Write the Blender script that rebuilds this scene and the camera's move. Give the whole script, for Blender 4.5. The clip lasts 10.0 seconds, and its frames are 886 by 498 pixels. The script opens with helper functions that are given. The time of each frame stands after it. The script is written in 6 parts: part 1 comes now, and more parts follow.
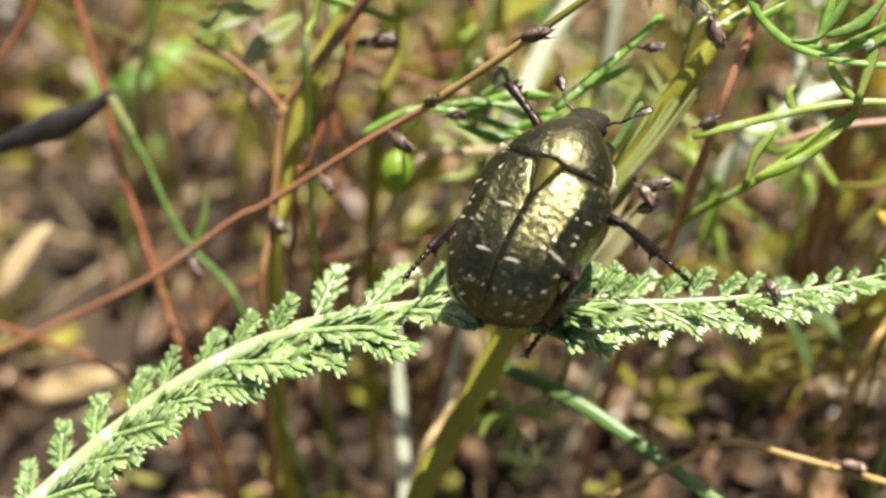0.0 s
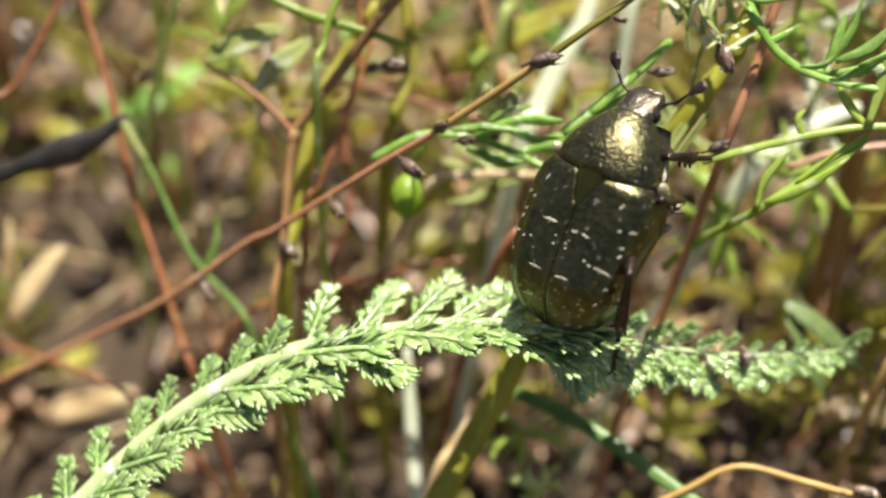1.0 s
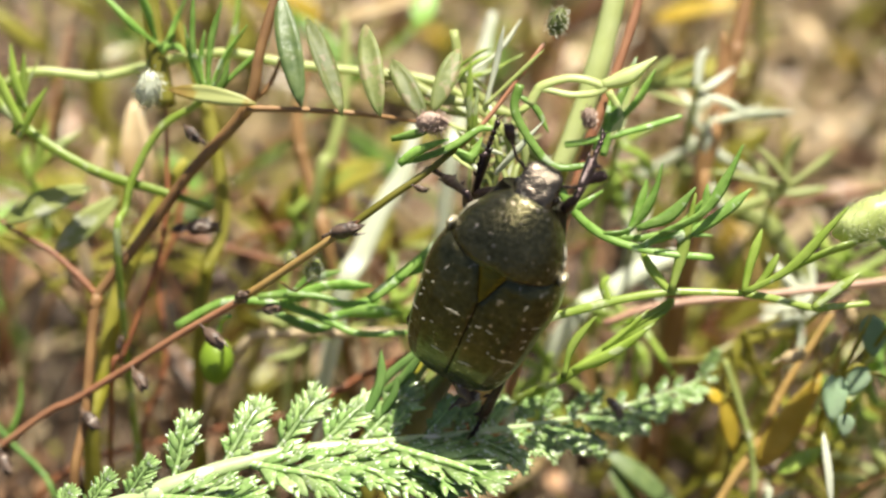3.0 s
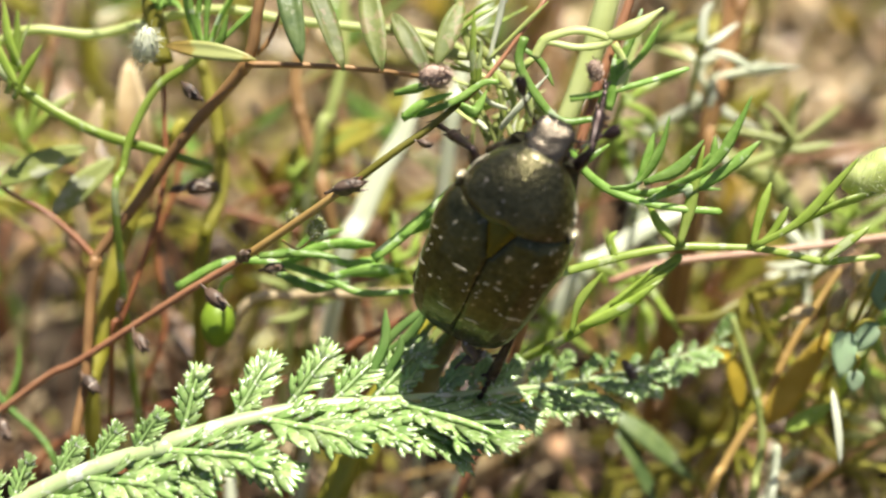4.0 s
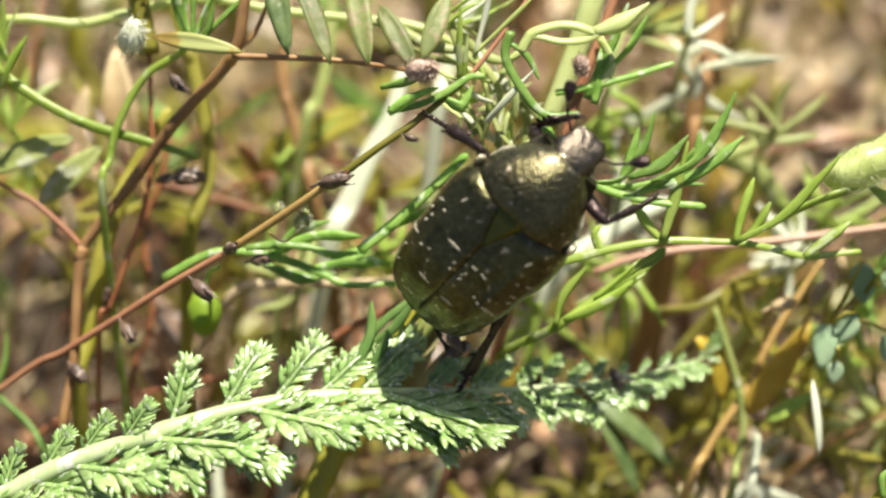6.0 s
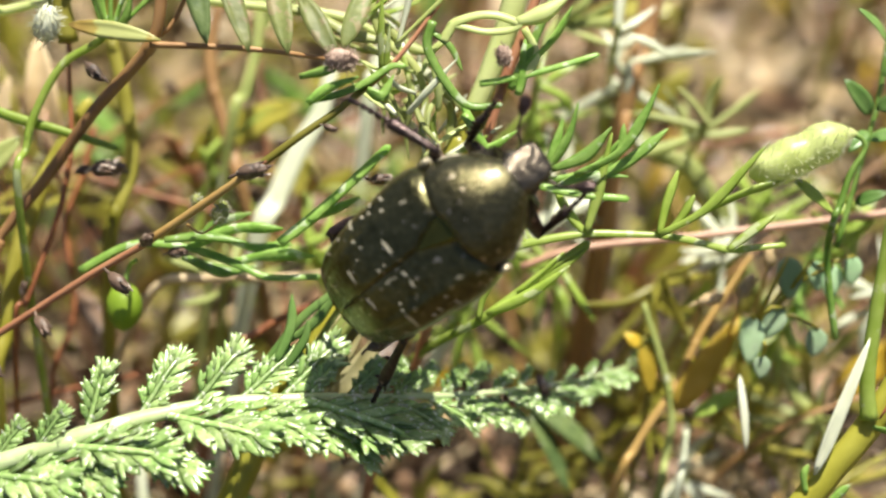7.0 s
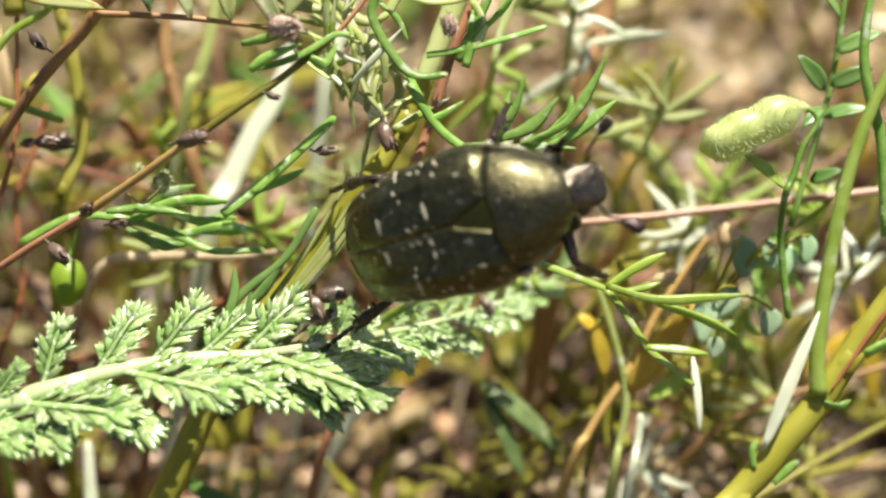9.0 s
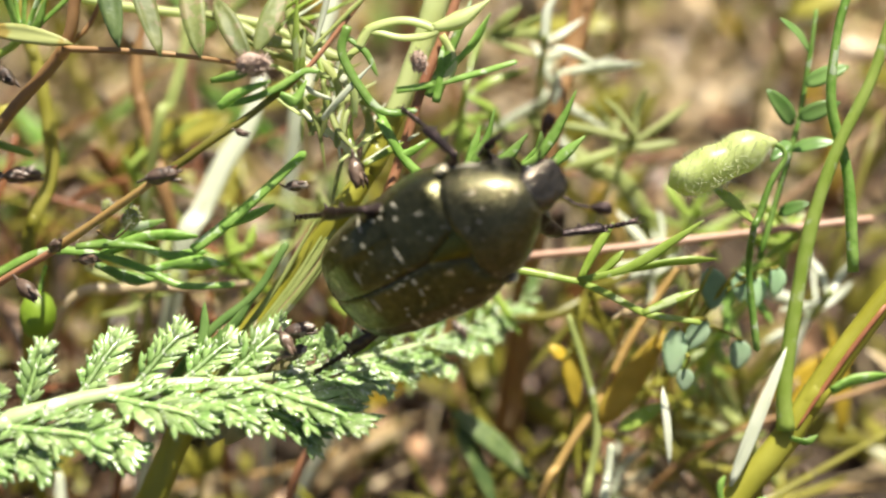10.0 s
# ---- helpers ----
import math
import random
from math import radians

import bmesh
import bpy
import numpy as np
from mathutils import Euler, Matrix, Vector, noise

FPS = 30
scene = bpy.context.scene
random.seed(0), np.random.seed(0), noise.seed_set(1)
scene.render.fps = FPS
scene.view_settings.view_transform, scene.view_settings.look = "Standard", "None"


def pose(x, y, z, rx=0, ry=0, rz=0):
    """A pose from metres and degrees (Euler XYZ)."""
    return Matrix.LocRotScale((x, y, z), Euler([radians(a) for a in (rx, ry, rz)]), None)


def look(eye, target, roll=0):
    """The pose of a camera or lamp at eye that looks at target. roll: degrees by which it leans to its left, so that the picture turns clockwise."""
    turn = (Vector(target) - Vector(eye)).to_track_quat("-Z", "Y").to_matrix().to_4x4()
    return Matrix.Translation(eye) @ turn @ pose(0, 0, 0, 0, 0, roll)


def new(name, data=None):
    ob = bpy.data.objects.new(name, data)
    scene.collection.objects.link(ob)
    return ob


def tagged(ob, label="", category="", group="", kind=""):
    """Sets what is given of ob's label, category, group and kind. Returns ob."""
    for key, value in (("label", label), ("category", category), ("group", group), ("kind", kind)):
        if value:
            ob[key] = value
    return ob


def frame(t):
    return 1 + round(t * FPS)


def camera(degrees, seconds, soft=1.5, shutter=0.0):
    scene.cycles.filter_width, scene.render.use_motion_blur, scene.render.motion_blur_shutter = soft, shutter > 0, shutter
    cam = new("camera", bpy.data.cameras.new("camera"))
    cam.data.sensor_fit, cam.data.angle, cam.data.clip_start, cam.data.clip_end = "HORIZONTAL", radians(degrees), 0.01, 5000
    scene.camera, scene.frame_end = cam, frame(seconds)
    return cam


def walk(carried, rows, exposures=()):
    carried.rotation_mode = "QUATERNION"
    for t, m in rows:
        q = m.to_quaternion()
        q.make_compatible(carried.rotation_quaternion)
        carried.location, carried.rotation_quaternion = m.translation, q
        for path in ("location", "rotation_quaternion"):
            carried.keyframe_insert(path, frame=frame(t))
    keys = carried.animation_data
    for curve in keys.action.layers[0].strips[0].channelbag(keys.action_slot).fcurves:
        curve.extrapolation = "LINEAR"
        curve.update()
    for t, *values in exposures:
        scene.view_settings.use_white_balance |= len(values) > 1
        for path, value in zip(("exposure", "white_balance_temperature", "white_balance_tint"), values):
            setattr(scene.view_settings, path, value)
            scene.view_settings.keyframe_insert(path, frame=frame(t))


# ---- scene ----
# A rose chafer climbs from a yarrow leaf into weeds over dry litter. Lengths below are in mm unless noted.
# Slanted frame: u to the right, v up the slope, d towards the viewer; its origin hangs 58 mm over the ground.
TILT = 48
MM = 0.001
VIEW = Matrix.Translation((0, 0, 0.058)) @ pose(0, 0, 0, 90 - TILT, 0, 0)
SUN_UP, SUN_SIDE = 68, 25          # degrees: height of the sun, and its bearing from the y axis towards x

cam = camera(40, 10.0, soft=2.3)
cam.data.dof.use_dof = True
cam.data.dof.focus_distance = 0.1035
cam.data.dof.aperture_fstop = 11.5
walk(cam, [
    (0.0, pose(-0.00937, -0.08148, 0.13204, 41.389, 3.030, 4.726)),
    (0.5, pose(-0.00923, -0.08132, 0.13173, 41.714, 2.662, 4.343)),
    (1.0, pose(-0.00844, -0.08044, 0.13303, 41.872, 3.765, 5.293)),
    (1.5, pose(-0.00160, -0.07778, 0.13310, 42.987, 3.017, 3.791)),
    (2.0, pose(-0.00251, -0.07544, 0.13488, 42.846, 2.171, 3.024)),
    (2.5, pose(0.00051, -0.07159, 0.13807, 44.801, 1.458, 1.576)),
    (3.0, pose(-0.00017, -0.07153, 0.13710, 44.840, 1.075, 1.440)),
    (3.2, pose(-0.00129, -0.07215, 0.13563, 43.632, 0.886, 0.817)),
    (4.3, pose(-0.00142, -0.07175, 0.13456, 43.906, 1.210, 0.795)),
    (4.5, pose(-0.00143, -0.07175, 0.13457, 43.502, 1.071, 1.206)),
    (5.0, pose(-0.00160, -0.07134, 0.13487, 42.442, 1.043, 1.159)),
    (6.3, pose(-0.00080, -0.07036, 0.13697, 42.102, 0.236, 0.228)),
    (6.5, pose(-0.00000, -0.07026, 0.13603, 42.000, 0.001, 0.001)),
    (7.0, pose(0.00286, -0.07037, 0.13489, 42.484, -0.640, -0.337)),
    (7.5, pose(0.00418, -0.07129, 0.13375, 43.621, -0.876, -0.299)),
    (8.0, pose(0.00373, -0.07143, 0.13407, 43.890, -1.041, -0.301)),
    (8.5, pose(0.00607, -0.07314, 0.13124, 44.062, -1.057, 0.052)),
    (9.0, pose(0.00816, -0.07333, 0.12996, 44.238, -0.657, 0.105)),
    (9.5, pose(0.00959, -0.07336, 0.12969, 43.938, -0.347, 0.295)),
    (10.0, pose(0.00909, -0.07115, 0.13238, 44.126, -1.230, -0.567)),
])

# ---- light ----
world = bpy.data.worlds.new("sky")
scene.world = world
world.use_nodes = True
sky = world.node_tree.nodes.new("ShaderNodeTexSky")
sky.sky_type = "NISHITA"
sky.sun_disc = False
sky.dust_density, sky.air_density = 3.0, 0.8
sky.sun_elevation = radians(SUN_UP)
sky.sun_rotation = radians(SUN_SIDE)
world.node_tree.nodes["Background"].inputs["Strength"].default_value = 0.05
world.node_tree.links.new(sky.outputs[0], world.node_tree.nodes["Background"].inputs["Color"])
sun = new("sun", bpy.data.lights.new("sun", "SUN"))
sun.data.energy, sun.data.angle, sun.data.color = 5.0, radians(0.5), (1.0, 0.95, 0.84)
to_sun = Vector((math.sin(radians(SUN_SIDE)) * math.cos(radians(SUN_UP)), math.cos(radians(SUN_SIDE)) * math.cos(radians(SUN_UP)), math.sin(radians(SUN_UP))))
sun.matrix_basis = look(to_sun * 3, (0, 0, 0))
scene.view_settings.exposure = 0.91


# ---- materials ----
def mat(name, low, high, grain=900.0, rough=0.5, metal=0.0, bump=0.15, through_light=0.0, vary=0.0, coat=0.0, specks=None, speck_size=0.6, speck_cut=0.64, pits=0.0):
    """low, high: the two colours of the grain; vary: how much each piece differs; specks: a third colour in small spots."""
    m = bpy.data.materials.new(name)
    m.use_nodes = True
    nt = m.node_tree
    bsdf, out = nt.nodes["Principled BSDF"], nt.nodes["Material Output"]
    co = nt.nodes.new("ShaderNodeTexCoord")
    fine, wide = nt.nodes.new("ShaderNodeTexNoise"), nt.nodes.new("ShaderNodeTexNoise")
    fine.inputs["Scale"].default_value, fine.inputs["Detail"].default_value = grain, 5
    wide.inputs["Scale"].default_value, wide.inputs["Detail"].default_value = grain * 0.17, 3
    for n in (fine, wide):
        nt.links.new(co.outputs["Object"], n.inputs["Vector"])
    add = nt.nodes.new("ShaderNodeMath")
    add.operation = "MULTIPLY_ADD"
    nt.links.new(fine.outputs["Fac"], add.inputs[0])
    add.inputs[1].default_value = 0.5
    half = nt.nodes.new("ShaderNodeMath")
    half.operation = "MULTIPLY"
    half.inputs[1].default_value = 0.5
    nt.links.new(wide.outputs["Fac"], half.inputs[0])
    nt.links.new(half.outputs[0], add.inputs[2])
    ramp = nt.nodes.new("ShaderNodeValToRGB")
    ramp.color_ramp.elements[0].position, ramp.color_ramp.elements[1].position = 0.36, 0.64
    ramp.color_ramp.elements[0].color, ramp.color_ramp.elements[1].color = (*low, 1), (*high, 1)
    nt.links.new(add.outputs[0], ramp.inputs["Fac"])
    color = ramp.outputs["Color"]
    if specks:
        sp = nt.nodes.new("ShaderNodeTexNoise")
        sp.inputs["Scale"].default_value, sp.inputs["Detail"].default_value = grain * speck_size, 4
        nt.links.new(co.outputs["Object"], sp.inputs["Vector"])
        cut = nt.nodes.new("ShaderNodeMapRange")
        cut.inputs["From Min"].default_value, cut.inputs["From Max"].default_value = speck_cut, speck_cut + 0.04
        nt.links.new(sp.outputs["Fac"], cut.inputs["Value"])
        mix = nt.nodes.new("ShaderNodeMixRGB")
        nt.links.new(cut.outputs[0], mix.inputs["Fac"])
        nt.links.new(color, mix.inputs["Color1"])
        mix.inputs["Color2"].default_value = (*specks, 1)
        color = mix.outputs["Color"]
    if vary:
        info, hsv, mr = nt.nodes.new("ShaderNodeObjectInfo"), nt.nodes.new("ShaderNodeHueSaturation"), nt.nodes.new("ShaderNodeMapRange")
        geo, both, frac = nt.nodes.new("ShaderNodeNewGeometry"), nt.nodes.new("ShaderNodeMath"), nt.nodes.new("ShaderNodeMath")
        frac.operation = "FRACT"
        nt.links.new(info.outputs["Random"], both.inputs[0])
        nt.links.new(geo.outputs["Random Per Island"], both.inputs[1])
        nt.links.new(both.outputs[0], frac.inputs[0])
        mr.inputs["To Min"].default_value, mr.inputs["To Max"].default_value = 1 - vary, 1 + vary
        nt.links.new(frac.outputs[0], mr.inputs["Value"])
        nt.links.new(mr.outputs[0], hsv.inputs["Value"])
        nt.links.new(color, hsv.inputs["Color"])
        color = hsv.outputs["Color"]
    nt.links.new(color, bsdf.inputs["Base Color"])
    bsdf.inputs["Roughness"].default_value, bsdf.inputs["Metallic"].default_value = rough, metal
    bsdf.inputs["Coat Weight"].default_value = coat
    bsdf.inputs["Coat Roughness"].default_value = 0.24
    if pits:
        # a dense field of small round pits over the grain
        cells, low_pass = nt.nodes.new("ShaderNodeTexVoronoi"), nt.nodes.new("ShaderNodeMapRange")
        cells.inputs["Scale"].default_value = pits
        nt.links.new(co.outputs["Object"], cells.inputs["Vector"])
        low_pass.inputs["From Min"].default_value, low_pass.inputs["From Max"].default_value = 0.1, 0.42
        nt.links.new(cells.outputs["Distance"], low_pass.inputs["Value"])
        pit = nt.nodes.new("ShaderNodeBump")
        pit.inputs["Strength"].default_value, pit.inputs["Distance"].default_value = 0.25, 0.05 * MM
        nt.links.new(low_pass.outputs[0], pit.inputs["Height"])
    if bump:
        b = nt.nodes.new("ShaderNodeBump")
        b.inputs["Strength"].default_value, b.inputs["Distance"].default_value = bump, 0.2 * MM
        nt.links.new(fine.outputs["Fac"], b.inputs["Height"])
        if pits:
            nt.links.new(pit.outputs[0], b.inputs["Normal"])
        nt.links.new(b.outputs[0], bsdf.inputs["Normal"])
    if through_light:
        tr, mx = nt.nodes.new("ShaderNodeBsdfTranslucent"), nt.nodes.new("ShaderNodeMixShader")
        nt.links.new(color, tr.inputs["Color"])
        mx.inputs["Fac"].default_value = through_light
        nt.links.new(bsdf.outputs[0], mx.inputs[1])
        nt.links.new(tr.outputs[0], mx.inputs[2])
        nt.links.new(mx.outputs[0], out.inputs["Surface"])
    return m


M_YARROW = mat("yarrow_green", (0.2, 0.37, 0.075), (0.48, 0.62, 0.25), 1500, 0.28, bump=0.4, through_light=0.26, vary=0.3, coat=1.0, specks=(0.76, 0.82, 0.62), speck_size=1.4, speck_cut=0.595)
M_YARROW_RIB = mat("yarrow_rib", (0.48, 0.62, 0.25), (0.7, 0.79, 0.46), 600, 0.32, bump=0.3, through_light=0.25, coat=0.6, specks=(0.85, 0.88, 0.73), speck_cut=0.58)
M_GREEN = mat("leaf_green", (0.2, 0.39, 0.055), (0.4, 0.6, 0.15), 1100, 0.33, bump=0.7, through_light=0.4, vary=0.24, specks=(0.6, 0.71, 0.44), speck_size=0.5, speck_cut=0.6)
M_FRESH = mat("fresh_green", (0.33, 0.47, 0.06), (0.5, 0.62, 0.15), 700, 0.3, bump=0.3, through_light=0.42, vary=0.15, specks=(0.6, 0.68, 0.34), speck_cut=0.6)
M_DEEP = mat("deep_green", (0.11, 0.235, 0.045), (0.23, 0.36, 0.1), 500, 0.34, through_light=0.3, vary=0.2)
M_CLOVER = mat("clover_green", (0.36, 0.54, 0.3), (0.56, 0.7, 0.47), 500, 0.32, through_light=0.45, vary=0.25)
M_DULL = mat("dull_leaflet", (0.1, 0.16, 0.05), (0.21, 0.28, 0.09), 900, 0.4, bump=0.5, through_light=0.3, specks=(0.3, 0.34, 0.18), speck_cut=0.6)
M_PALE = mat("pale_stem", (0.33, 0.39, 0.1), (0.5, 0.54, 0.2), 350, 0.45, through_light=0.38, vary=0.1, specks=(0.60, 0.62, 0.42))
M_STALK = mat("yellow_green_stalk", (0.34, 0.32, 0.03), (0.52, 0.5, 0.08), 300, 0.36, bump=0.3, through_light=0.35, vary=0.08)
M_LIME = mat("pod_green", (0.56, 0.64, 0.2), (0.72, 0.79, 0.36), 420, 0.38, bump=0.3, through_light=0.35)
M_RED = mat("red_stem", (0.2, 0.066, 0.028), (0.35, 0.14, 0.055), 450, 0.45, vary=0.15, specks=(0.34, 0.26, 0.10))
M_RUST = mat("rust_stem", (0.34, 0.14, 0.07), (0.5, 0.25, 0.13), 450, 0.42, bump=0.3, through_light=0.12, specks=(0.5, 0.36, 0.2))
M_TAN = mat("tan_stem", (0.34, 0.2, 0.055), (0.48, 0.32, 0.11), 450, 0.45, vary=0.1)
M_BROWN = mat("brown_stem", (0.23, 0.115, 0.045), (0.4, 0.225, 0.085), 500, 0.5, vary=0.15)
M_PINK = mat("pink_stem", (0.44, 0.23, 0.14), (0.6, 0.38, 0.26), 500, 0.4, through_light=0.15)
M_OLIVE = mat("olive_stem", (0.27, 0.25, 0.025), (0.47, 0.43, 0.09), 350, 0.36, through_light=0.42, vary=0.38)
M_YELLOW = mat("yellow_leaf", (0.58, 0.42, 0.03), (0.76, 0.58, 0.07), 350, 0.45, through_light=0.5, vary=0.2)
M_OCHRE = mat("ochre_leaf", (0.55, 0.38, 0.04), (0.75, 0.58, 0.11), 350, 0.45, bump=0.3, through_light=0.5, vary=0.1)
M_SHEATH = mat("dry_sheath", (0.42, 0.38, 0.16), (0.68, 0.64, 0.38), 420, 0.4, bump=0.4, through_light=0.45, vary=0.15)
M_STRAW = mat("dry_straw", (0.42, 0.29, 0.13), (0.74, 0.6, 0.38), 300, 0.33, bump=0.3, through_light=0.2, vary=0.45)
M_LITTER = mat("dead_leaf", (0.055, 0.024, 0.01), (0.46, 0.28, 0.16), 400, 0.32, bump=0.4, through_light=0.15, vary=0.75)
M_WOOL = mat("pinkish_wool", (0.5, 0.37, 0.29), (0.72, 0.58, 0.47), 900, 0.6, through_light=0.3)
M_WITHER = mat("withering_leaflet", (0.2, 0.1, 0.025), (0.62, 0.54, 0.14), 240, 0.4, bump=0.4, through_light=0.3, specks=(0.5, 0.53, 0.2), speck_size=0.5, speck_cut=0.56)
M_SOIL = mat("dry_soil", (0.02, 0.012, 0.006), (0.075, 0.048, 0.025), 160, 0.9, bump=0.8)
M_CRUMB = mat("soil_crumb", (0.03, 0.018, 0.01), (0.14, 0.09, 0.055), 300, 0.85, bump=0.5, vary=0.5)
M_DARK = mat("black_dry_blade", (0.015, 0.013, 0.012), (0.05, 0.042, 0.035), 500, 0.45, bump=0.4)
M_SEED = mat("dried_calyx", (0.04, 0.027, 0.02), (0.19, 0.12, 0.08), 1500, 0.5, bump=0.6, vary=0.3, specks=(0.48, 0.4, 0.33), speck_size=0.7, speck_cut=0.6)
M_BUD = mat("brown_bud", (0.28, 0.17, 0.12), (0.58, 0.43, 0.34), 1300, 0.6, bump=0.6, vary=0.2, specks=(0.14, 0.08, 0.05), speck_cut=0.6)
M_POD = mat("round_pod_green", (0.2, 0.33, 0.02), (0.31, 0.45, 0.045), 420, 0.42, through_light=0.35)
M_HAIR = mat("pale_hair", (0.6, 0.6, 0.45), (0.8, 0.8, 0.65), 500, 0.5, through_light=0.55)
M_LEAFLET = mat("vetch_leaflet", (0.17, 0.22, 0.06), (0.31, 0.34, 0.11), 900, 0.52, bump=0.5, through_light=0.42, vary=0.25, specks=(0.36, 0.31, 0.15), speck_cut=0.57)
M_BLEACH = mat("bleached_blade", (0.66, 0.7, 0.5), (0.86, 0.87, 0.7), 260, 0.35, bump=0.3, through_light=0.28)
M_SHELL = mat("bronze_green_shell", (0.043, 0.042, 0.014), (0.124, 0.113, 0.05), 1700, 0.29, metal=0.9, bump=0.68, coat=0.32, specks=(0.46, 0.39, 0.3), speck_size=1.0, speck_cut=0.655, pits=3200)
M_PRONOTUM = mat("bronze_pronotum", (0.045, 0.042, 0.016), (0.138, 0.122, 0.06), 2400, 0.29, metal=0.9, bump=0.85, coat=0.34, specks=(0.46, 0.39, 0.31), speck_size=0.8, speck_cut=0.65, pits=3600)
M_SCUTE = mat("olive_scutellum", (0.08, 0.074, 0.013), (0.13, 0.118, 0.028), 900, 0.2, metal=0.9, bump=0.15, coat=0.1)
M_HEAD = mat("grey_bronze_head", (0.06, 0.05, 0.038), (0.2, 0.165, 0.125), 1900, 0.26, metal=0.85, bump=1.0, specks=(0.4, 0.36, 0.28), pits=3000)
M_LEG = mat("dark_bronze_leg", (0.022, 0.017, 0.016), (0.085, 0.055, 0.05), 1600, 0.3, metal=0.7, bump=0.8, specks=(0.28, 0.2, 0.2), speck_cut=0.66)
M_BELLY = mat("black_belly", (0.02, 0.018, 0.012), (0.06, 0.05, 0.03), 1200, 0.45, metal=0.3, bump=0.3)
M_EYE = mat("black_eye", (0.01, 0.009, 0.008), (0.03, 0.025, 0.02), 3000, 0.15)
M_CHALK = mat("chalk_white_scale", (0.3, 0.27, 0.19), (0.55, 0.5, 0.38), 2500, 0.8, bump=0.5)
M_PLATE = mat("pale_bronze_plate", (0.45, 0.40, 0.26), (0.65, 0.58, 0.42), 1500, 0.35, metal=0.5)


# ---- mesh tools ----
def V(p):
    """A place of the slanted frame, mm, in the world, mm."""
    return VIEW.to_3x3() @ Vector(p) + Vector((0, 0, 58))


def mesh(name, verts, faces, material, smooth=True):
    me = bpy.data.meshes.new(name)
    me.from_pydata([Vector(v) * MM for v in verts], [], faces)
    me.materials.append(material)
    if smooth:
        me.polygons.foreach_set("use_smooth", [True] * len(me.polygons))
    me.update()
    return me


def thing(name, at, label, category, group=""):
    """An empty at the base of a thing; at in world mm."""
    ob = new(name)
    ob.empty_display_size = 0.002
    ob.location = Vector(at) * MM
    return tagged(ob, label, category, group)


def part(name, vf, material, parent, label="", base=None, smooth=True):
    """Links a mesh (verts in world mm, less base) under a thing or a part."""
    verts, faces = vf
    if base is None:
        base = Vector((0, 0, 0))
        o = parent
        while o:
            base = base + o.location / MM
            o = o.parent
    ob = new(name, mesh(name, [Vector(v) - base for v in verts], faces, material, smooth))
    ob.parent = parent
    return tagged(ob, label) if label else ob


def join(*lots):
    verts, faces = [], []
    for v, f in lots:
        n = len(verts)
        verts.extend(v)
        faces.extend(tuple(i + n for i in q) for q in f)
    return verts, faces


def moved(vf, m):
    return [m @ Vector(v) for v in vf[0]], vf[1]


def smooth_line(pts, per=6):
    """A Catmull-Rom line through the points."""
    p = [Vector(q) for q in pts]
    if len(p) == 2:
        return [p[0].lerp(p[1], i / per) for i in range(per + 1)]
    p = [p[0] * 2 - p[1]] + p + [p[-1] * 2 - p[-2]]
    out = []
    for i in range(1, len(p) - 2):
        a, b, c, d = p[i - 1:i + 3]
        for k in range(per):
            t = k / per
            out.append(0.5 * (2 * b + (c - a) * t + (2 * a - 5 * b + 4 * c - d) * t * t + (3 * b - a - 3 * c + d) * t ** 3))
    out.append(p[-2])
    return out


def tube(pts, radii, sides=7, per=5, flat=1.0, rough=0.06, tip=True, flat_dir=None):
    """A stem through pts; radii along it; flat < 1 squeezes it across flat_dir."""
    line = smooth_line(pts, per)
    n = len(line)
    verts, faces = [], []
    ref = Vector(flat_dir) if flat_dir is not None else Vector((0.3, -0.8, 0.5))
    for i, p in enumerate(line):
        d = (line[min(i + 1, n - 1)] - line[max(i - 1, 0)]).normalized()
        a = d.cross(ref).normalized()
        b = d.cross(a).normalized()
        f = i / (n - 1) * (len(radii) - 1)
        k = min(int(f), len(radii) - 2)
        r = radii[k] * (1 - (f - k)) + radii[k + 1] * (f - k)
        r *= 1 + rough * noise.noise(p * 0.35) * 2
        for s in range(sides):
            w = 2 * math.pi * s / sides
            verts.append(p + a * (r * math.cos(w)) + b * (r * flat * math.sin(w)))
    for i in range(n - 1):
        for s in range(sides):
            t = (s + 1) % sides
            faces.append((i * sides + s, i * sides + t, (i + 1) * sides + t, (i + 1) * sides + s))
    faces.append(tuple(range(sides - 1, -1, -1)))
    if tip:
        verts.append(line[-1] + (line[-1] - line[-2]).normalized() * radii[-1])
        for s in range(sides):
            faces.append(((n - 1) * sides + s, (n - 1) * sides + (s + 1) % sides, len(verts) - 1))
    else:
        faces.append(tuple((n - 1) * sides + s for s in range(sides)))
    return verts, faces


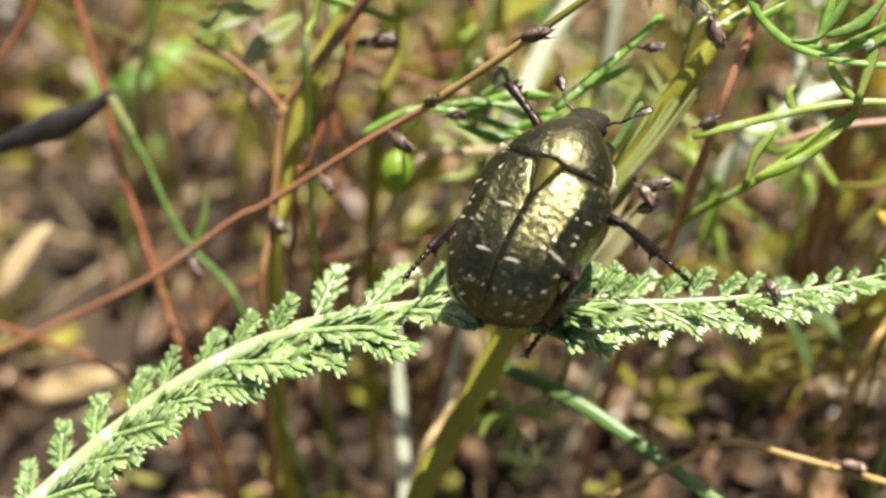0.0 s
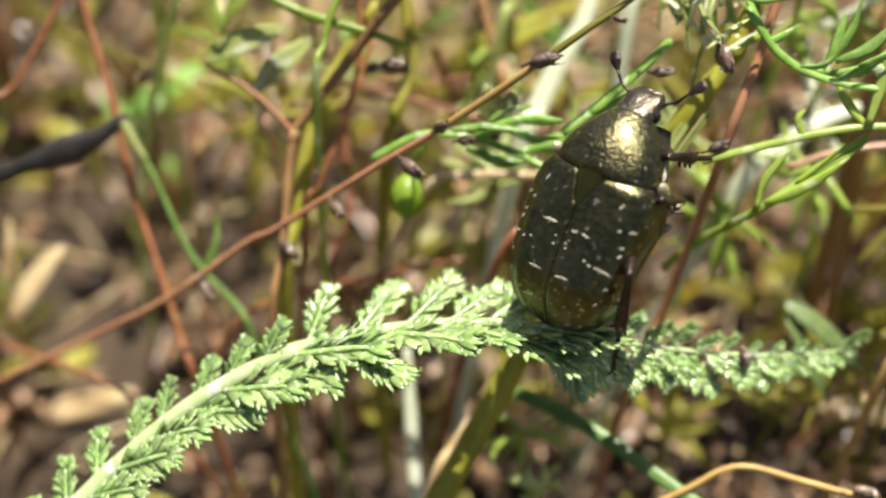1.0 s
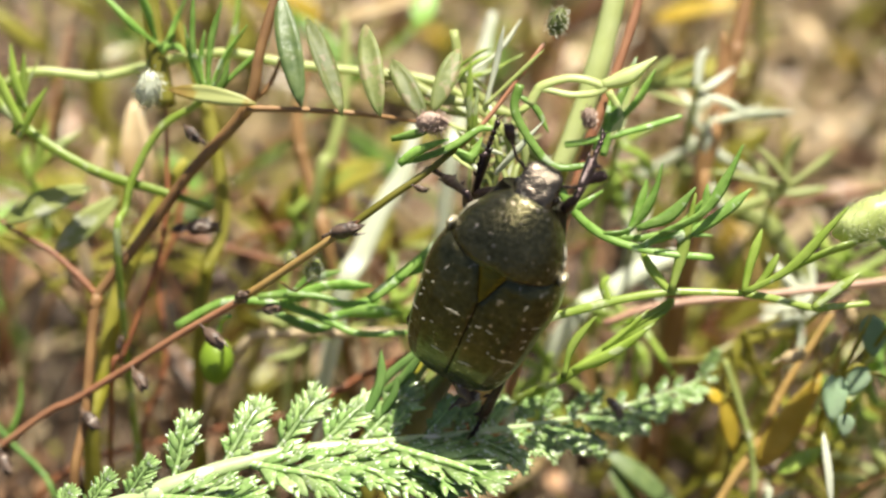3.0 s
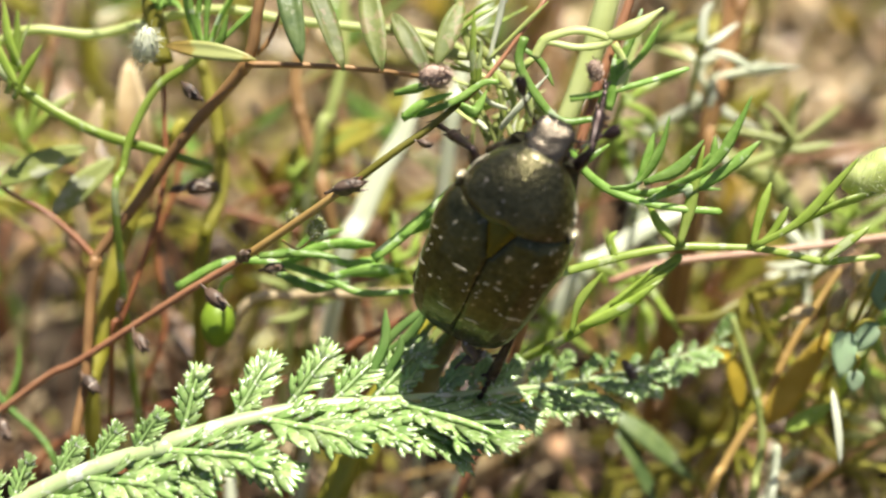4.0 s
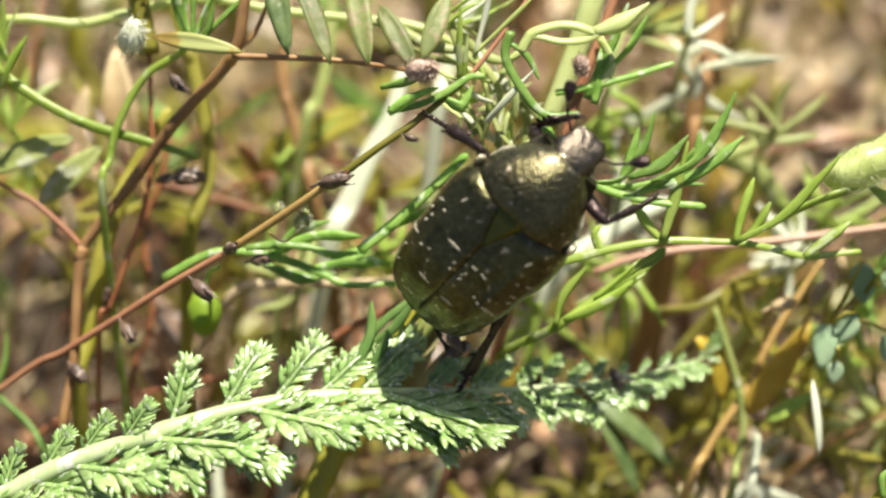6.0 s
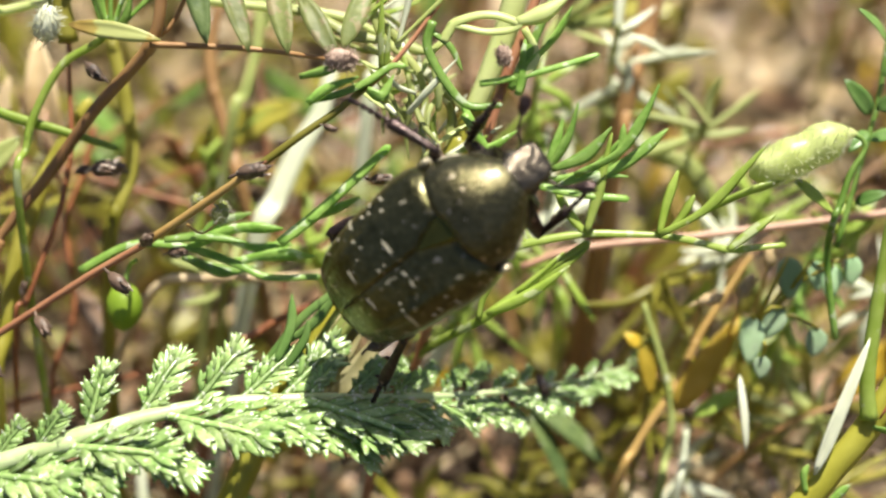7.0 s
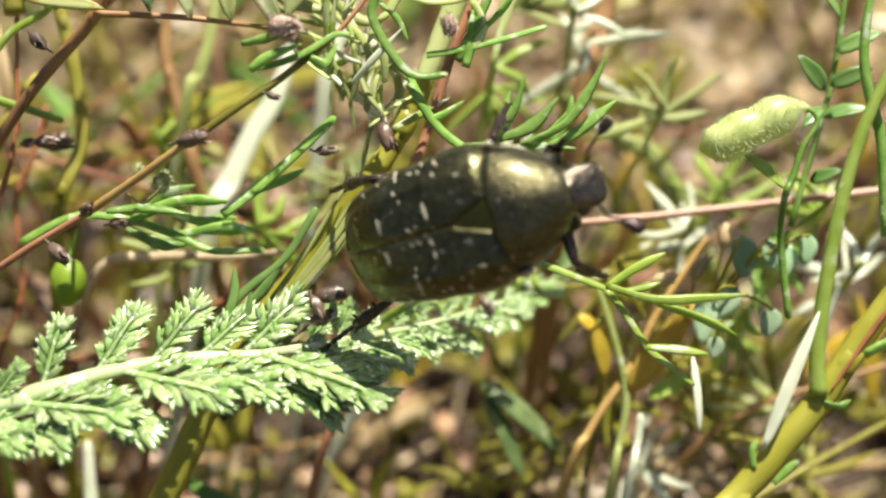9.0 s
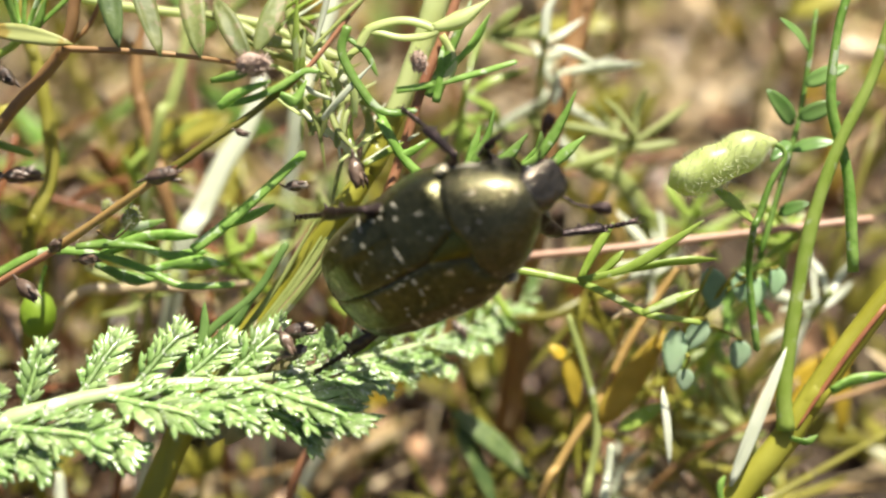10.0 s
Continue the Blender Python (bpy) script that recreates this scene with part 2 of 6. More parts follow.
def blade(base, tip, width, normal, bend=0.1, fold=0.15, thick=0.12, rows=9, shape=0.75):
    """A leaf blade from base to tip with a folded midrib and a thickness."""
    base, tip, normal = Vector(base), Vector(tip), Vector(normal).normalized()
    d = tip - base
    length = d.length
    d.normalize()
    side = d.cross(normal).normalized()
    up = side.cross(d).normalized()
    verts, faces = [], []
    for face in (0.5, -0.5):
        for i in range(rows):
            t = i / (rows - 1)
            w = width * 0.5 * (math.sin(math.pi * min(1.0, t ** shape * 0.985 + 0.012)) ** 0.62 + 0.03)
            for j in range(-2, 3):
                s = j / 2
                edge = 0.25 if abs(j) == 2 else 1.0
                wave = 0.03 * length * noise.noise(Vector((t * 3, s, length * 7.7)))
                h = fold * w * abs(s) - bend * length * (t - 0.5) ** 2 * 2 + wave + face * thick * edge
                verts.append(base + d * (t * length) + side * (w * s) + up * h)
    n = rows * 5
    for i in range(rows - 1):
        for j in range(4):
            a = i * 5 + j
            faces.append((a, a + 1, a + 6, a + 5))
            faces.append((n + a, n + a + 5, n + a + 6, n + a + 1))
    rim = [j for j in range(5)] + [i * 5 + 4 for i in range(1, rows)] + [(rows - 1) * 5 + j for j in range(3, -1, -1)] + [i * 5 for i in range(rows - 2, 0, -1)]
    for k, a in enumerate(rim):
        b = rim[(k + 1) % len(rim)]
        faces.append((a, n + a, n + b, b))
    return verts, faces


def spindle(base, tip, r, sides=4, flat=0.6, belly=0.45, normal=(0, 0, 1)):
    """A small pointed lobe."""
    base, tip = Vector(base), Vector(tip)
    d = (tip - base)
    a = d.cross(Vector(normal)).normalized()
    b = a.cross(d).normalized()
    verts, faces = [], []
    for t, k in ((0, 0.5), (belly, 1.0), (0.78, 0.55)):
        for s in range(sides):
            w = 2 * math.pi * s / sides
            verts.append(base + d * t + a * (r * k * math.cos(w)) + b * (r * k * flat * math.sin(w)))
    for i in range(2):
        for s in range(sides):
            t = (s + 1) % sides
            faces.append((i * sides + s, i * sides + t, (i + 1) * sides + t, (i + 1) * sides + s))
    verts.append(tip)
    for s in range(sides):
        faces.append((2 * sides + s, 2 * sides + (s + 1) % sides, len(verts) - 1))
    faces.append(tuple(range(sides - 1, -1, -1)))
    return verts, faces


def lathe(base, axis, profile, sides=10, ridge=0.0, count=5, seed=0.0):
    """A turned body; profile: (along, radius) pairs; ridge: depth of lengthwise ribs."""
    base, axis = Vector(base), Vector(axis).normalized()
    a = axis.cross(Vector((0.31, 0.52, 0.79))).normalized()
    b = axis.cross(a)
    verts, faces = [], []
    for t, r in profile:
        for s in range(sides):
            w = 2 * math.pi * s / sides
            k = r * (1 + ridge * math.cos(count * w)) * (1 + 0.12 * noise.noise(Vector((w, t * 1.7, seed))))
            verts.append(base + axis * t + a * (k * math.cos(w)) + b * (k * math.sin(w)))
    for i in range(len(profile) - 1):
        for s in range(sides):
            t = (s + 1) % sides
            faces.append((i * sides + s, i * sides + t, (i + 1) * sides + t, (i + 1) * sides + s))
    faces.append(tuple(range(sides - 1, -1, -1)))
    faces.append(tuple((len(profile) - 1) * sides + s for s in range(sides)))
    return verts, faces


def slant(pts):
    return [V(p) for p in pts]


TO_EYE = VIEW.to_3x3() @ Vector((0, 0, 1))
FACE = (TO_EYE * 1.3 + to_sun * 0.7).normalized()
rng = random.Random(11)


def jit(k):
    return Vector((rng.uniform(-k, k), rng.uniform(-k, k), rng.uniform(-k, k)))


# ---- ground ----
def ground_height(x, y):
    p = Vector((x, y, 0))
    near = max(0.0, 1 - max(0, math.hypot(x, y - 60) - 250) / 600)
    return (4.5 * noise.noise(p * 0.03) + 1.8 * noise.noise(p * 0.11) + 0.7 * noise.noise(p * 0.35)) * near - 1.5


def ground():
    def steps(mid, half, step):
        inner = [mid - half + step * i for i in range(int(2 * half / step) + 1)]
        outer, d = [], step * 2
        while d < 4e5:
            outer.append(d)
            d *= 1.7
        return [inner[0] - d for d in reversed(outer)] + inner + [inner[-1] + d for d in outer]
    xs, ys = steps(-5, 165, 2.2), steps(75, 150, 2.2)
    verts = [(x, y, ground_height(x, y)) for y in ys for x in xs]
    n = len(xs)
    faces = [(j * n + i, j * n + i + 1, j * n + n + i + 1, j * n + n + i) for j in range(len(ys) - 1) for i in range(n - 1)]
    ob = new("ground", mesh("ground", verts, faces, M_SOIL))
    tagged(ob, "dry brown soil under dead stalks and litter", "ground", kind="structure")


ground()


# ---- litter on the soil ----
def litter():
    r = random.Random(5)

    def spot():
        # heaps of litter with bare soil between
        while True:
            x, y = r.uniform(-150, 135), r.uniform(-60, 220)
            if noise.noise(Vector((x * 0.06, y * 0.06, 4.0))) + 0.6 * noise.noise(Vector((x * 0.15, y * 0.15, 9.0))) > r.uniform(-0.25, 0.25):
                if x < -15 and y < 45 and r.random() < 0.45:
                    continue
                return x, y

    straws, flakes, crumbs, greens = [], [], [], []
    for k in range(2000):
        x, y = spot() if k < 1000 else (r.uniform(-60, 135), r.uniform(75, 220))
        a, ln = r.uniform(0, 6.28), r.uniform(5, 30)
        rad = r.uniform(0.15, 0.55) * (1 if k < 1000 else 1.6)
        d = Vector((math.cos(a), math.sin(a), r.uniform(-0.1, 0.45)))
        p = Vector((x, y, ground_height(x, y) + r.uniform(0, 3.5)))
        q = p + d * ln
        mid = p.lerp(q, 0.5) + Vector((r.uniform(-1, 1), r.uniform(-1, 1), r.uniform(0, 1.5))) * ln * 0.06
        straws.append(tube([p - d, mid, q], [rad, rad * 0.9, rad * 0.5], 5, 2, flat=r.uniform(0.4, 1)))
    for _ in range(280):
        # broad bleached grass leaves farther up
        x, y = r.uniform(-90, 130), r.uniform(70, 220)
        a, ln = r.uniform(0, 6.28), r.uniform(6, 18)
        p = Vector((x, y, ground_height(x, y) + r.uniform(1, 9)))
        d = Vector((math.cos(a), math.sin(a), r.uniform(-0.1, 0.6))) * ln
        straws.append(blade(p, p + d, r.uniform(1.2, 3.2), (r.uniform(-0.4, 0.4), r.uniform(-0.6, 0.2), 1), bend=r.uniform(0, 0.3), fold=0.3, thick=0.15, rows=6))
    for _ in range(3200):
        x, y = spot()
        a, ln = r.uniform(0, 6.28), r.uniform(2, 8)
        p = Vector((x, y, ground_height(x, y) + r.uniform(0.2, 7) ** 1.3 * 0.6))
        d = Vector((math.cos(a), math.sin(a), r.uniform(-0.35, 0.5))) * ln
        flakes.append(blade(p, p + d, ln * r.uniform(0.25, 0.7), (r.uniform(-0.6, 0.6), r.uniform(-0.6, 0.6), 1), bend=r.uniform(-0.3, 0.4), fold=r.uniform(-0.3, 0.6), thick=0.15, rows=5))
    for _ in range(1500):
        x, y = spot()
        s = r.uniform(0.5, 2.6) ** 1.2
        z = ground_height(x, y)
        m = Matrix.Translation((x, y, z + s * 0.3)) @ Euler((r.uniform(0, 6), r.uniform(0, 6), r.uniform(0, 6))).to_matrix().to_4x4()
        crumbs.append(moved(lathe((0, 0, -s * 0.8), (0, 0, 1), [(0, s * 0.35), (s * 0.4, s * 0.9), (s, s), (s * 1.5, s * 0.4)], 6, 0.12, 3, x), m))
    for _ in range(1200):
        x, y = spot()
        a, ln = r.uniform(0, 6.28), r.uniform(2, 8)
        p = Vector((x, y, ground_height(x, y) + r.uniform(0.5, 8)))
        d = Vector((math.cos(a), math.sin(a), r.uniform(-0.1, 1.0))) * ln
        greens.append(blade(p, p + d, ln * r.uniform(0.15, 0.5), (r.uniform(-0.6, 0.6), r.uniform(-0.6, 0.6), 1), thick=0.12, rows=5))
    for name, lots, m, label, cat in (
            ("straw_litter", straws, M_STRAW, "pale dry straw stalks lying crisscross on soil", "straw"),
            ("leaf_litter", flakes, M_LITTER, "curled brown dead leaf scraps on soil", "leaf litter"),
            ("soil_crumbs", crumbs, M_CRUMB, "small brown clods and grit on soil", "soil"),
            ("ground_leaves", greens, M_OLIVE, "small yellow-green leaves low over the litter", "leaves")):
        verts, faces = [], []
        for v, f in lots:
            n = len(verts)
            verts.extend(v)
            faces.extend(tuple(i + n for i in q) for q in f)
        tagged(new(name, mesh(name, verts, faces, m)), label, cat, kind="stuff")


litter()


def meadow_floor():
    """The same dry growth, coarser, all round the spot: straw, dead leaves and low green blades."""
    r, tail = random.Random(91), random.Random(92)
    lots = {"straw": [], "scraps": [], "blades": []}
    for k in range(7500):
        a, d = r.uniform(0, 2 * math.pi), r.uniform(0, 1) ** 0.6 * 900
        if d > 500:
            d += tail.expovariate(1 / 400)
        x, y = d * math.cos(a), d * math.sin(a) + 40
        if -155 < x < 140 and -64 < y < 225:
            continue
        p = Vector((x, y, ground_height(x, y)))
        w, size = r.uniform(0, 6.28), 1 + d / 500
        kind = r.choice(("straw", "straw", "scraps", "blades", "blades", "blades"))
        rise = {"straw": r.uniform(-0.05, 0.35), "scraps": r.uniform(-0.1, 0.4), "blades": r.uniform(0.5, 1.8)}[kind]
        way = Vector((math.cos(w), math.sin(w), rise)).normalized() * r.uniform(14, 40) * size
        width = {"straw": r.uniform(1.2, 2.8), "scraps": r.uniform(5, 11), "blades": r.uniform(2, 5)}[kind] * size
        lots[kind].append(blade(p + Vector((0, 0, r.uniform(0, 6))), p + way, width, jit(0.5) + Vector((0, 0, 1)), bend=r.uniform(0, 0.3), fold=0.3, thick=0.3, rows=5))
    for kind, name, material, label in (("straw", "straw_litter", M_STRAW, "pale dry straw strewn over the meadow floor"), ("scraps", "leaf_litter", M_LITTER, "brown dead leaves on the meadow floor"),
                                        ("blades", "low_weeds", M_OLIVE, "low yellow-green weed blades on the meadow floor")):
        tagged(new(name, mesh(name, *join(*lots[kind]), material)), label, "meadow litter", kind="stuff")


def rooted(pts, spread=0.3):
    """World points of a stem given in the slanted frame, first point lowest, led on down into the soil."""
    w = slant(pts)
    p, d = w[0], (w[0] - w[1]).normalized()
    x, y = p.x, p.y
    drop = max(2.0, p.z - ground_height(x, y))
    foot = Vector((x + d.x * drop * spread, y + d.y * drop * spread, 0))
    foot.z = ground_height(foot.x, foot.y) - 1.0
    mid = p.lerp(foot, 0.5) + d * min(4.0, drop * 0.15)
    return [foot, mid] + w


meadow_floor()


# ---- weeds farther back ----
def far_weeds():
    r = random.Random(23)
    kinds = [(M_OLIVE, "yellow-green thin weed stalk rising from the litter"), (M_STRAW, "pale dry upright straw stalk in the litter"),
             (M_RED, "reddish upright weed stalk in the litter"), (M_GREEN, "fresh green weed stalk rising from the litter"), (M_BROWN, "brown dry upright weed stalk in the litter")]
    for i in range(230):
        m, label = kinds[r.choice([0, 0, 0, 0, 1, 1, 2, 2, 3, 4])]
        x, y = r.uniform(-150, 130), r.uniform(0, 190)
        z = ground_height(x, y)
        h = r.uniform(25, 85)
        lean = Vector((r.gauss(0, 0.3), r.uniform(-0.25, 0.3), 1))
        pts = [Vector((x, y, z - 1))]
        for k in range(1, 6):
            q = Vector((x, y, z)) + lean * (h * k / 5) + Vector((r.uniform(-1, 1), r.uniform(-1, 1), 0)) * h * 0.035 * k
            if (VIEW.inverted() @ (q * MM)).z / MM > -24:
                break
            pts.append(q)
        if len(pts) < 3:
            continue
        rad = r.uniform(0.3, 0.95)
        ob = thing("weed", pts[0], label, "weed", "weeds behind the beetle")
        part("stem", tube(pts, [rad, rad * 0.9, rad * 0.6], 6, 3), m, ob)
        for _ in range(r.randint(2, 6)):
            k = r.randint(1, len(pts) - 1)
            p = pts[k - 1].lerp(pts[k], r.random())
            a, ln = r.uniform(0, 6.28), r.uniform(5, 15)
            d = Vector((math.cos(a), abs(math.sin(a)) * 0.6, r.uniform(-0.3, 0.9))) * ln
            if (VIEW.inverted() @ ((p + d) * MM)).z / MM > -22:
                continue
            leaf_m = {M_RED: M_OLIVE, M_BROWN: M_LITTER}.get(m, m)
            if r.random() < 0.08 and x > -10:
                leaf_m = M_YELLOW
            part("leaf", blade(p, p + d, ln * r.uniform(0.1, 0.3), jit(0.4) + Vector((0, -0.5, 1)), thick=0.15, rows=7), leaf_m, ob)


far_weeds()


def fallen_stalks():
    """Thin red and brown stalks that lean across one another behind the leaf."""
    r = random.Random(77)
    for i in range(24):
        u, v, d = r.uniform(-75, 45), r.uniform(-34, 10), -r.uniform(16, 46)
        a = radians(r.choice([r.uniform(10, 50), r.uniform(10, 50), r.uniform(70, 110), r.uniform(130, 165)]))
        ln = r.uniform(18, 48)
        way = Vector((math.cos(a), math.sin(a), r.uniform(-0.3, 0.1)))
        p = Vector((u, v, d))
        pts = [p, p + way * ln * 0.5 + jit(1.2), p + way * ln + jit(2)]
        if way.y < 0:
            pts.reverse()
        m, label = r.choice([(M_RED, "thin red weed stalk leaning over the litter"), (M_RED, "thin red weed stalk leaning over the litter"), (M_BROWN, "thin brown dry stalk leaning over the litter"),
                             (M_TAN, "tan dry stalk leaning over the litter"), (M_OLIVE, "olive green thin stalk leaning over the litter")])
        rad = r.uniform(0.2, 0.38)
        ob = stem_thing("weed", pts, [rad, rad, rad * 0.7], m, label, "weed")
        for _ in range(r.randint(0, 2)):
            q = pts[1].lerp(pts[2], r.random())
            calyx(V(q), jit(1.0), r.uniform(1.0, 1.7), ob, "calyx", seed=q.x)


# ---- single stems ----
def calyx(p, axis, size, parent, name="seed", material=None, label="", seed=0.0):
    """A dried calyx: ribbed body with pointed teeth and a short stalk."""
    p, axis = Vector(p), Vector(axis).normalized()
    s = size
    prof = [(-0.1 * s, 0.1 * s), (0.1 * s, 0.24 * s), (0.4 * s, 0.33 * s), (0.8 * s, 0.28 * s), (1.1 * s, 0.16 * s), (1.25 * s, 0.05 * s)]
    body = lathe(p, axis, prof, 10, 0.14, 5, seed)
    a = axis.cross(Vector((0.2, 0.5, 0.8))).normalized()
    b = axis.cross(a)
    teeth = []
    for k in range(5):
        w = k * 1.2566 + seed
        o = a * math.cos(w) + b * math.sin(w)
        teeth.append(spindle(p + axis * (0.55 * s) + o * (0.24 * s), p + axis * (s * rng.uniform(1.0, 1.5)) + o * (s * rng.uniform(0.05, 0.42)), 0.15 * s, sides=5, flat=0.4, normal=o))
    stalk = tube([p - axis * 0.45 * s + jit(0.15 * s), p - axis * 0.2 * s, p + axis * 0.1 * s], [0.07 * s, 0.08 * s, 0.1 * s], 5, 2)
    return part(name, join(body, *teeth, stalk), material or M_SEED, parent, label)


def stem_thing(name, pts, radii, material, label, category, root=True, **kw):
    w = rooted(pts, 0.6 if kw.get("flat", 1.0) < 0.5 else 0.3) if root else slant(pts)
    ob = thing(name, w[0], label, category)
    part("stem", tube(w, ([radii[0] * (0.4 if kw.get("flat", 1.0) < 0.5 else 1), radii[0] * (0.6 if kw.get("flat", 1.0) < 0.5 else 1)] if root else []) + list(radii), 9, 6, **kw), material, ob)
    line = smooth_line(w, 6)
    flat = kw.get("flat", 1.0)
    if flat < 0.5:
        # a flat blade has a raised midrib
        part("midrib", tube([p + Vector(kw["flat_dir"]) * (radii[0] * flat * 0.75) for p in line[::4]], [radii[0] * 0.14, radii[0] * 0.12, radii[0] * 0.05], 5, 3), material, ob)
        return ob
    for f in (0.38, 0.72):
        i = int(len(line) * f)
        d = (line[i + 1] - line[i]).normalized()
        r = radii[len(radii) // 2] * flat ** 0.5
        part("node", lathe(line[i] - d * r * 1.6, d, [(0, r * 0.9), (r * 0.9, r * 1.03), (r * 1.8, r * 1.05), (r * 2.6, r * 0.9)], 9, 0.06, 3, f), material, ob)
    return ob


def red_branch():
    """The long red side stem with dried calyces along it."""
    pts = [(-83.6, -32.0, -21.4), (-77.2, -29.0, -19.6), (-71.0, -26.0, -17.8), (-59.8, -20.8, -14.5), (-50.1, -16.1, -11.4)] + [(-41.2, -10.3, -8.1), (-37.5, -8.6, -6.9), (-27.1, -2.5, -3.3), (-21.3, 0.6, -1.2), (-16.7, 3.5, 0.5), (-12.2, 6.3, 2.2), (-8.1, 9.3, 1.9), (-4.5, 12.0, 1.5), (-0.2, 15.7, 1.0), (5.3, 23.1, 0.3)]
    ob = stem_thing("fruiting_branch", pts, [0.36, 0.35, 0.34, 0.33, 0.31, 0.28, 0.24, 0.2], M_RUST, "thin red slanting weed branch with dried brown calyces", "weed branch")
    part("middle_stem", tube(slant([(-21.8, 0.3, -1.2), (-16.6, 3.5, 0.7), (-12.5, 6.1, 2.3)]), [0.36, 0.35, 0.34], 9, 6), M_TAN, ob, "orange-tan middle stretch")
    part("upper_stem", tube(slant([(-12.7, 5.9, 2.2), (-8.1, 9.3, 2.1), (-4.5, 11.9, 1.7), (-0.2, 15.7, 1.2)]), [0.37, 0.34, 0.31, 0.26], 9, 6), M_OLIVE, ob, "olive green upper stretch")
    for p, ax, s in (
            ((-21.5, 0.5, -0.3), (0.5, 0.2, 0.9), 1.7), ((-12.9, 6.2, 2.8), (1, 0.25, 0.1), 2.0),
            ((-24.6, -2.3, -1.6), (0.7, -0.6, 0.4), 2.0), ((-31.7, -6.2, -4.1), (0.6, -0.6, 0.5), 1.8),
            ((-36.9, -10.1, -5.9), (0.7, -0.6, 0.3), 1.8), ((-19.5, -0.4, -1.4), (0.9, 0.1, 0.2), 1.4),
            ((-45.7, -14.4, -8.8), (0.5, -0.8, 0.3), 1.7), ((-5.8, 10.3, 2.5), (0.9, -0.4, 0.2), 0.9)):
        calyx(V(p), VIEW.to_3x3() @ Vector(ax), s, ob, "calyx", M_SEED, seed=s + p[0])
    woolly_bud(ob, V((-15.1, 2.4, 0.1)), VIEW.to_3x3() @ Vector((0.4, 1, 0.2)), 1.4, M_PALE, "small pale woolly flower bud")
    woolly_bud(ob, V((-16.9, 3.5, -0.6)), VIEW.to_3x3() @ Vector((-0.2, 1, 0.2)), 1.0, M_PALE, "small pale woolly flower bud")
    part("bud_stalk", tube(slant([(-17.9, 2.1, -0.8), (-16.5, 1.3, -0.2), (-15.0, 2.3, 0.3)]), [0.12, 0.1, 0.1], 5, 3), M_TAN, ob)
    tip = V((6.2, 24.1, 1.0))
    woolly_bud(ob, tip, VIEW.to_3x3() @ Vector((0.3, 1, 0.2)), 1.7, M_LEAFLET, "small green hairy bud")
    return ob


def brown_weed():
    """The forked brown stem with the hanging leaflets."""
    pts = [(-38.0, -18.6, -7.0), (-37.1, -10.1, -7.0), (-36.5, -0.5, -7.0), (-35.1, 2.4, -7.0), (-31.9, 6.5, -7.0), (-27.2, 12.2, -5.0), (-21.4, 17.8, -2.0), (-20.1, 22.5, -1.0), (-18.6, 28.2, -1.0), (-17.2, 32.9, -1.0)]
    ob = stem_thing("vetch_plant", pts, [0.45, 0.50, 0.55, 0.55, 0.5, 0.4], M_BROWN, "brown forked vetch stem with narrow hanging green leaflets", "vetch")
    up = slant([(-21.2, 17.6, -1.0), (-17.0, 17.5, -1.0), (-13.0, 17.3, -1.0), (-8.4, 16.8, -1.0), (-4.4, 15.7, 2.0)])
    part("branch", tube(up, [0.32, 0.27, 0.22, 0.18], 8, 5), M_BROWN, ob)
    woolly_bud(ob, V((-5.4, 15.8, 3.0)), VIEW.to_3x3() @ Vector((1, -0.1, 0.2)), 2.0)
    side = slant([(-36.9, 0.8, -9.0), (-38.5, 2.5, -9.0), (-41.6, 5.2, -9.0), (-44.7, 6.8, -9.0), (-46.5, 8.1, -9.0)])
    part("branch", tube(side, [0.34, 0.3, 0.24, 0.2], 8, 5), M_RED, ob)
    for a, b, w, m in (
            ((-46.5, 7.9, -9.0), (-37.5, 11.2, -8.0), 2.6, M_PALE), ((-41.4, 5.0, -10.0), (-35.7, 10.6, -11.0), 2.4, M_PALE),
            ((-18.4, 28.2, -1.0), (-16.0, 17.5, 1.0), 2.1, M_DULL), ((-15.8, 25.9, -1.0), (-12.2, 16.6, 2.0), 1.9, M_LEAFLET),
            ((-10.7, 25.2, -1.0), (-9.0, 16.5, 2.0), 2.1, M_LEAFLET), ((-8.3, 22.1, -1.0), (-5.0, 16.1, 1.0), 1.9, M_LEAFLET),
            ((-2.2, 22.8, 0.0), (-4.4, 16.8, 2.0), 1.8, M_LEAFLET), ((-28.6, 19.6, -2.0), (-20.2, 17.9, 0.0), 1.5, M_WITHER)):
        p, q = V(a), V(b)
        part("leaflet", blade(p, q, w, FACE + jit(0.3), bend=0.06, fold=0.3, thick=0.22, rows=11, shape=0.95), m, ob)
    mid = slant([(-21.6, 18.2, -3.0), (-19.5, 20.1, -3.0), (-18.2, 24.0, -3.0), (-18.5, 28.2, -3.0)])
    part("branch", tube(mid, [0.25, 0.2, 0.14], 7, 4), M_BROWN, ob)
    return ob


